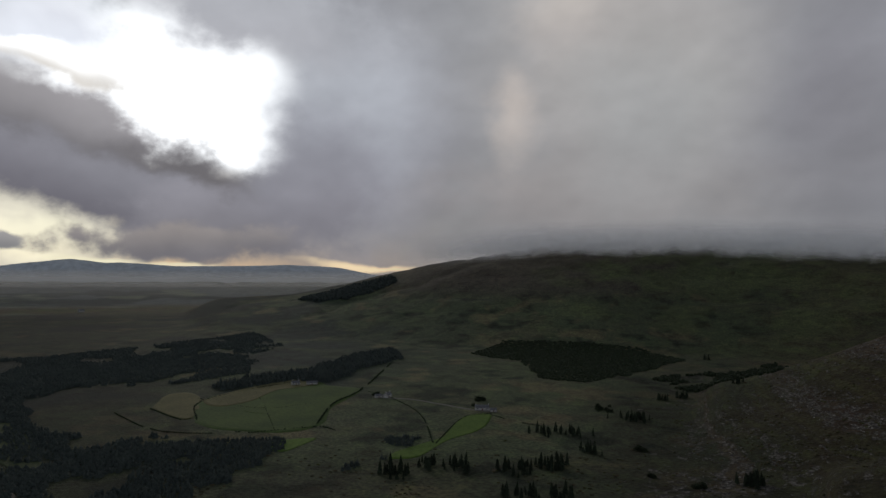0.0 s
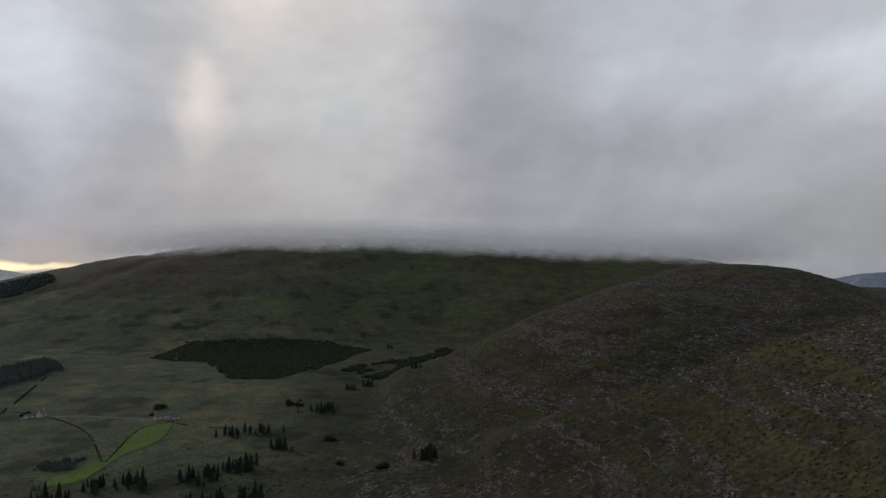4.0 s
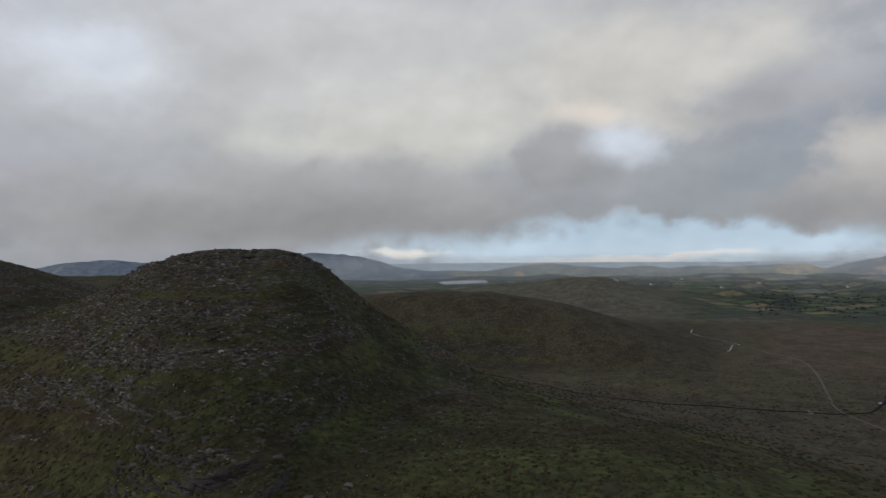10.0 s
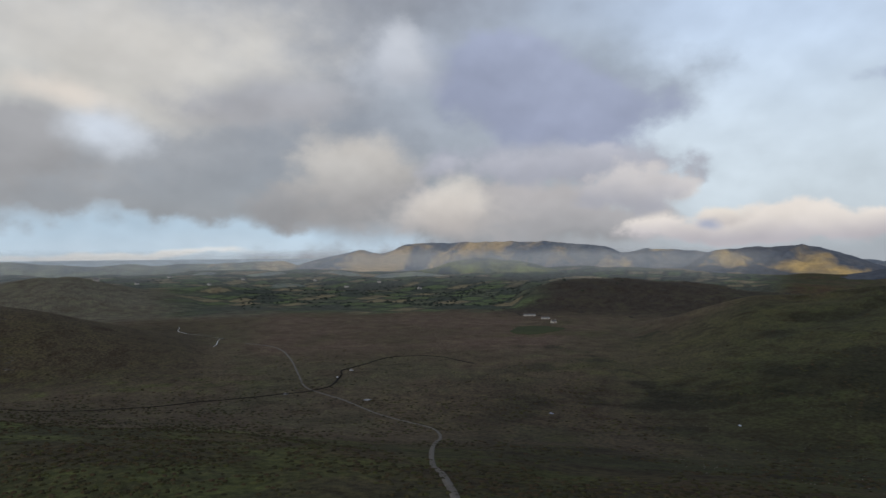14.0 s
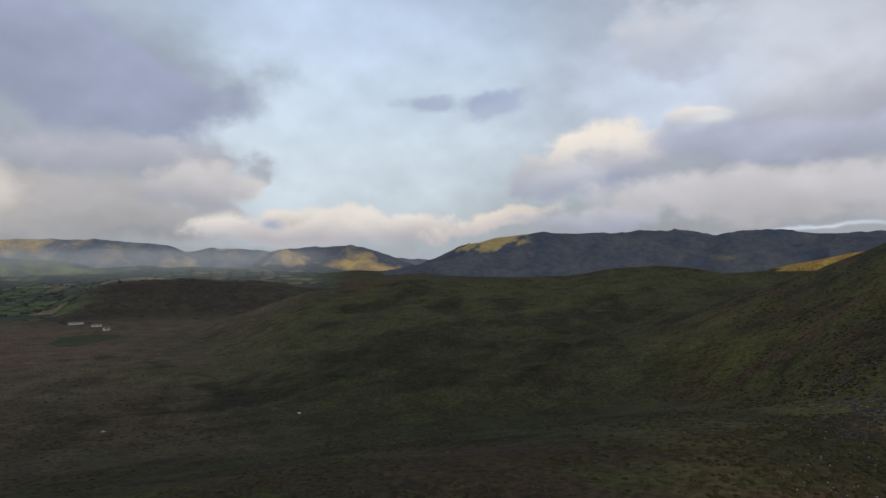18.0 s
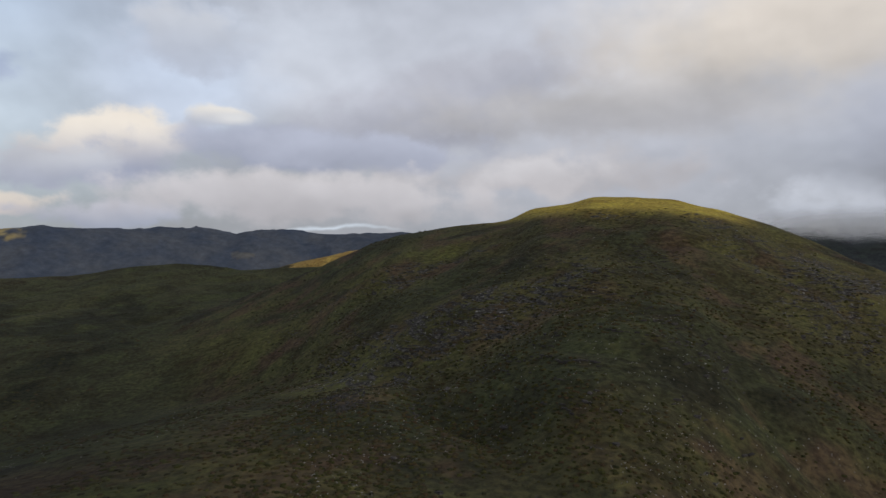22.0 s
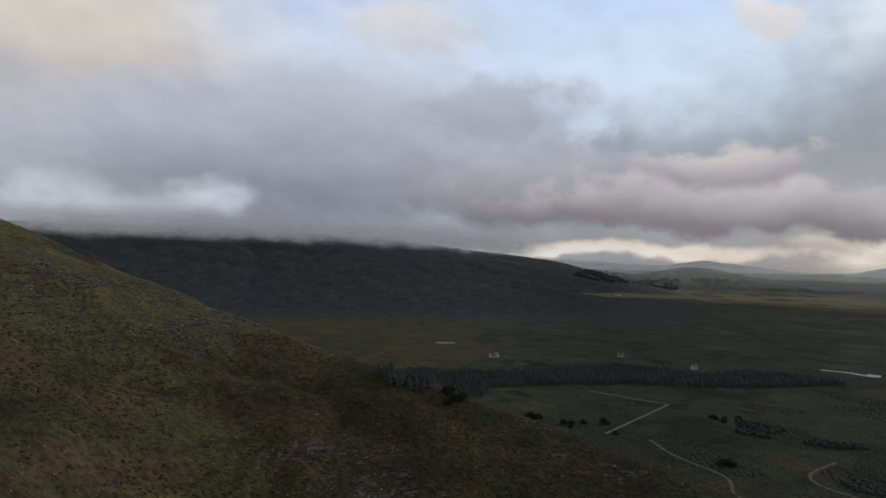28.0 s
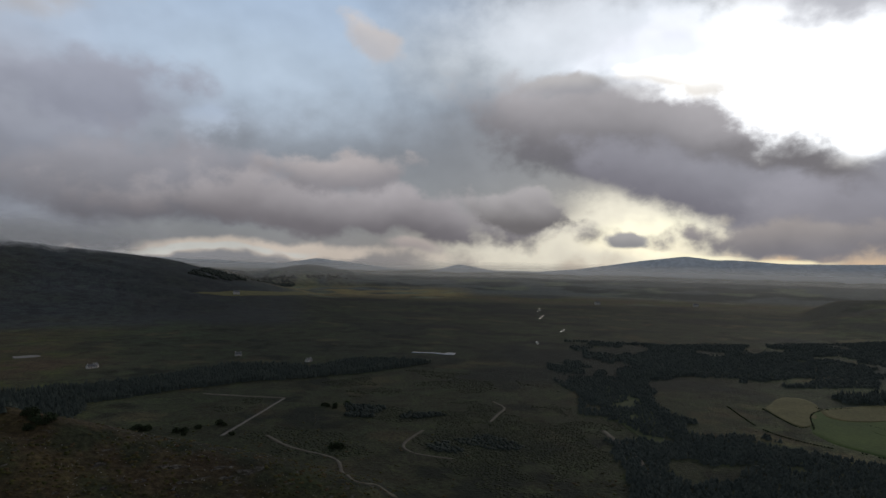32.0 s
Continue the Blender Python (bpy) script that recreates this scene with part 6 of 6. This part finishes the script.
cottage("barn", "pale tin-roofed barn behind the farmhouse", -103.8, -6.15, 0, 18, 7, 1.8, TIN, 0, 2, 2.0)
for az, el, turn, label in ((119.8, -8.91, 30, "tiny white cottage below the western ridge"), (119.45, -8.86, 75, "tiny white outhouse below the western ridge"), (108.7, -8.35, 10, "tiny white cottage beyond the plantation"),
                            (102.8, -8.95, 50, "tiny white cottage by the plantation edge"), (109.0, -3.15, 20, "pale farmhouse under the ridge end"), (69.5, -3.3, 15, "far white farmhouse on the dark plain"), (77.5, -3.45, 35, "far white house on the plain")):
    k = 1.0 if el < -5 else 2.0
    cottage("cottage", label, az, el, turn, 9 * k, 6 * k, 2.8 * k, None, 2, 3, 2.4 * k)

for az, el, turn in ((-66.2, -2.35, 10), (-69.1, -2.7, 40), (-71.5, -2.2, 25), (-74.6, -2.9, 60), (-77.3, -2.5, 15), (-80.2, -3.1, 35), (-83.4, -2.7, 50), (-86.1, -3.3, 20), (-89.0, -2.9, 5), (-92.6, -3.5, 45)):
    cottage("cottage", "far white farmhouse among the lowland fields", az, el, turn, 15, 9, 5, None, 2, 3, 3.5)

# ---- a power pole ----
POLE = mottled("weathered_pole", (0.10, 0.08, 0.06), (0.17, 0.14, 0.11), 1.0)


def power_pole(az, el):
    pole = tagged(new("utility_pole"), "weathered wooden utility pole by the track", "pole")
    bm = bmesh.new()
    rng = random.Random(3)
    skin(bm, ring_of(bm, 8, 0.16, -1.0, rng), ring_of(bm, 8, 0.11, 9.0, rng))
    part("post", bm, POLE, pole)
    bm = bmesh.new()
    box(bm, -0.9, 0.9, -0.07, 0.07, 8.3, 8.45)
    part("crossarm", bm, POLE, pole)
    p = at_bearing(az, dip(az, el))
    pole.matrix_basis = pose(p.x, p.y, p.z, 0, 0, az)


power_pole(102.1, -14.2)

# ---- rocks ----
STONE = mottled("grey_sandstone", (0.048, 0.043, 0.041), (0.125, 0.115, 0.108), 0.35, 0.9, 0.2, 0.15, 2.0, per_object=0.3)
PALE_STONE = mottled("lichened_pale_stone", (0.17, 0.16, 0.15), (0.38, 0.37, 0.35), 0.6, 0.9, 0.2)


def slab_mesh(seed):
    """A bedded block of sandstone: flat, split and chipped."""
    rng = random.Random(seed)
    bm = bmesh.new()
    bmesh.ops.create_cube(bm, size=1.0)
    bmesh.ops.subdivide_edges(bm, edges=bm.edges[:], cuts=2, use_grid_fill=True)
    for v in bm.verts:
        d = v.co.normalized()
        v.co = v.co * 0.72 + d * 0.2
        v.co += Vector((rng.uniform(-1, 1), rng.uniform(-1, 1), rng.uniform(-0.7, 0.7))) * 0.15
        v.co.z *= 1.0 - 0.5 * max(0.0, v.co.x + 0.3 * v.co.y)
    return mesh_of("outcrop", bm, STONE)


SLABS = [slab_mesh(i) for i in range(5)]


def scatter(rows, seed):
    """Bearings and ranges at random inside sectors: bearing, half width, nearest, farthest, how many."""
    rng = random.Random(seed)
    for az, w, r0, r1, n in rows:
        for _ in range(n):
            a, r = az + rng.uniform(-w, w), r0 * (r1 / r0) ** rng.random()
            yield a, r, rng


def lay_outcrops():
    for a, r, rng in scatter([(-20, 24, 150, 420, 190), (158, 34, 150, 420, 60), (112, 12, 180, 360, 30)], 21):
        p = at_bearing(a, r)
        long, wide, high = rng.uniform(1.2, 3.6), rng.uniform(0.9, 2.0), rng.uniform(0.7, 1.5)
        ob = tagged(new("outcrop", SLABS[rng.randrange(5)]), "low bedded outcrop of grey sandstone", "rock", "sandstone outcrops on the ridge")
        ob.matrix_basis = pose(p.x, p.y, p.z + high * 0.02, rng.uniform(-14, 14), rng.uniform(-14, 14), rng.gauss(-28, 40)) @ Matrix.Diagonal((long, wide, high, 1))


lay_outcrops()


def stone_field(label, rows, seed, size, mat, name="loose_stones"):
    a, r = np.array([(a, r) for a, r, _ in scatter(rows, seed)]).T
    x, y = -r * np.sin(np.radians(a)), r * np.cos(np.radians(a))
    keep = fbm(x, y, 60.0, 3, 0.55, seed) > -0.1
    x, y, r = x[keep], y[keep], r[keep]
    base, faces = BUSHY
    verts, f = tree_block((base * (1, 0.7, 1) - (0, 0, 0.3), faces), x, y, land(x, y), size, size * 0.55)
    return tagged(new(name, stuff_mesh(name, verts, f, mat)), label, "stones", kind="stuff")


stone_field("pale stones scattered over the grassy hill", [(160, 40, 170, 640, 5200), (118, 14, 180, 420, 900)], 31, 0.6, PALE_STONE)
stone_field("grey stones and broken rock on the near knoll", [(-20, 30, 150, 900, 3200)], 32, 0.9, STONE)
stone_field("pale stones on the near knoll", [(-24, 30, 150, 800, 1000)], 33, 0.6, PALE_STONE)
stone_field("pale stones on the open moor", [(-140, 26, 260, 900, 700)], 34, 0.6, PALE_STONE)

def slab_low():
    verts = [(x * 1.9, y * 0.7, z) for x, y, z in ((-0.5, -0.42, -0.4), (0.5, -0.36, -0.4), (0.46, 0.42, -0.4), (-0.44, 0.4, -0.4), (-0.46, -0.36, 0.42), (0.1, -0.42, 0.5), (0.45, -0.28, 0.36), (0.4, 0.36, 0.3), (-0.4, 0.34, 0.44))]
    faces = [(0, 1, 5), (0, 5, 4), (1, 6, 5), (1, 2, 7), (1, 7, 6), (2, 3, 8), (2, 8, 7), (3, 0, 4), (3, 4, 8), (4, 5, 8), (5, 6, 7), (5, 7, 8)]
    return np.array(verts), np.array(faces)


def ledge_rocks(label, mid, half, r0, r1, many, length, high, seed, least, mat):
    """Slabs that lie along the strike where the beds of rock come out."""
    rng = np.random.RandomState(seed)
    az, r = rng.uniform(mid - half, mid + half, many), r0 * (r1 / r0) ** rng.uniform(0, 1, many)
    x, y = -r * np.sin(np.radians(az)), r * np.cos(np.radians(az))
    bare = land_and_beds(x, y)[1] + 0.5 * fbm(x, y, 38.0, 3, 0.55, seed)
    keep = bare > least
    x, y = x[keep], y[keep]
    gx, gy = (land(x + 4, y) - land(x - 4, y)) / 8.0, (land(x, y + 4) - land(x, y - 4)) / 8.0
    verts, f = tree_block(slab_low(), x, y, land(x, y) + 0.1, length, high, np.arctan2(gx, -gy))
    return tagged(new("bedrock_ledges", stuff_mesh("bedrock_ledges", verts, f, mat)), label, "rock", kind="stuff")


LEDGE_STONE = mottled("weathered_sandstone", (0.030, 0.027, 0.025), (0.074, 0.067, 0.061), 0.2, 0.92, 0.15, fine=1.6)
ledge_rocks("broken grey sandstone ledges on the rocky knolls", -20, 36, 140, 950, 40000, 2.2, 0.75, 91, 0.47, LEDGE_STONE)
ledge_rocks("low grey crags and scree on the grassy hill", 160, 40, 160, 700, 26000, 1.6, 0.6, 92, 0.30, LEDGE_STONE)
ledge_rocks("grey crags on the dark moor hill", -113, 14, 1450, 1950, 5000, 6.0, 3.0, 93, 0.14, LEDGE_STONE)

# ---- tussocks of heather and grass ----
def tussock_material(name, tones):
    m, nodes, links, b = material(name, 0.95, 0.05)
    pick = nodes.new("ShaderNodeNewGeometry").outputs["Random Per Island"]
    c = ramp_node(nodes, links, pick, [(i / (len(tones) - 1), t) for i, t in enumerate(tones)]).outputs[0]
    g = ramp_node(nodes, links, noise_node(nodes, links, 1.2, 3).outputs[0], [(0.3, (0.7, 0.7, 0.7)), (0.7, (1.25, 1.25, 1.2))]).outputs[0]
    links.new(mix_node(nodes, links, c, g, 1.0, "MULTIPLY"), b.inputs["Base Color"])
    return m


def tuft_low():
    verts = [(0.5 * math.cos(a) * (1.2 if i % 2 else 0.8), 0.5 * math.sin(a), -0.25) for i, a in enumerate(np.arange(6) * math.pi / 3)]
    verts += [(0.36 * math.cos(a + 0.5) * (0.8 if i % 2 else 1.2), 0.36 * math.sin(a + 0.5), 0.55 + 0.12 * (i % 3)) for i, a in enumerate(np.arange(5) * math.pi / 2.5)]
    verts.append((0.05, 0.02, 0.95))
    faces = [(6 + i, 6 + (i + 1) % 5, 11) for i in range(5)]
    faces += [(i, (i + 1) % 6, 6 + min(i, 4)) for i in range(6)] + [((i + 1) % 6, 6 + (i + 1) % 5, 6 + i) for i in range(5)]
    return np.array(verts), np.array(faces)


def tussocks(label, mid, half, r0, r1, many, wide, high, seed, mat, least=-0.1):
    rng = np.random.RandomState(seed)
    az, r = rng.uniform(mid - half, mid + half, many), r0 * (r1 / r0) ** rng.uniform(0, 1, many)
    x, y = -r * np.sin(np.radians(az)), r * np.cos(np.radians(az))
    keep = (fbm(x, y, 45.0, 4, 0.6, seed) + 0.25 * rng.uniform(-1, 1, many) > least) & (rng.uniform(0, 1, many) < smooth((half - np.abs(az - mid)) / 16.0) * smooth((r1 - r) / (0.5 * r1)))
    x, y, r = x[keep], y[keep], r[keep]
    verts, f = tree_block(tuft_low(), x, y, land(x, y), wide * (0.7 + r / 700.0), high * (0.7 + r / 900.0))
    return tagged(new("tussocks", stuff_mesh("tussocks", verts, f, mat)), label, "heather", kind="stuff")


HEATHER = tussock_material("dark_heather_and_rush", ((0.030, 0.028, 0.019), (0.050, 0.050, 0.025), (0.070, 0.051, 0.034), (0.062, 0.068, 0.028)))
BRACKEN = tussock_material("grass_and_bracken", ((0.030, 0.032, 0.014), (0.054, 0.054, 0.019), (0.066, 0.044, 0.026), (0.070, 0.068, 0.024)))
tussocks("dark heather clumps between the ledges of the knolls", -30, 56, 125, 1000, 34000, 1.7, 0.55, 95, HEATHER)
tussocks("grass and bracken clumps on the big hill", 150, 62, 125, 640, 34000, 1.7, 0.5, 96, BRACKEN)
tussocks("dark rush clumps over the open moor", -125, 56, 170, 1100, 22000, 2.0, 0.5, 97, HEATHER, 0.08)
tussocks("dark heather clumps on the slope above the valley", 50, 40, 150, 620, 12000, 2.0, 0.6, 98, HEATHER, 0.08)

# ---- the sea ----
# haze over the water is painted in as a pale base colour
SEA = mottled("distant_sea", (0.50, 0.62, 0.70), (0.58, 0.68, 0.74), 0.002, 0.5, 0.3)


def build_sea():
    n, k = 120, 4
    az = np.repeat(np.linspace(-46, -88, n), k)
    r = np.tile(np.linspace(4720, 4990, k), n)
    x, y = -r * np.sin(np.radians(az)), r * np.cos(np.radians(az))
    z = 4.0 + 83.0 * (r - 4720) / 270.0
    return tagged(new("water_sea", sheet("water_sea", np.stack([x, y, z], -1), n, k, SEA)), "grey-blue sea along the horizon", "sea", kind="structure")


build_sea()
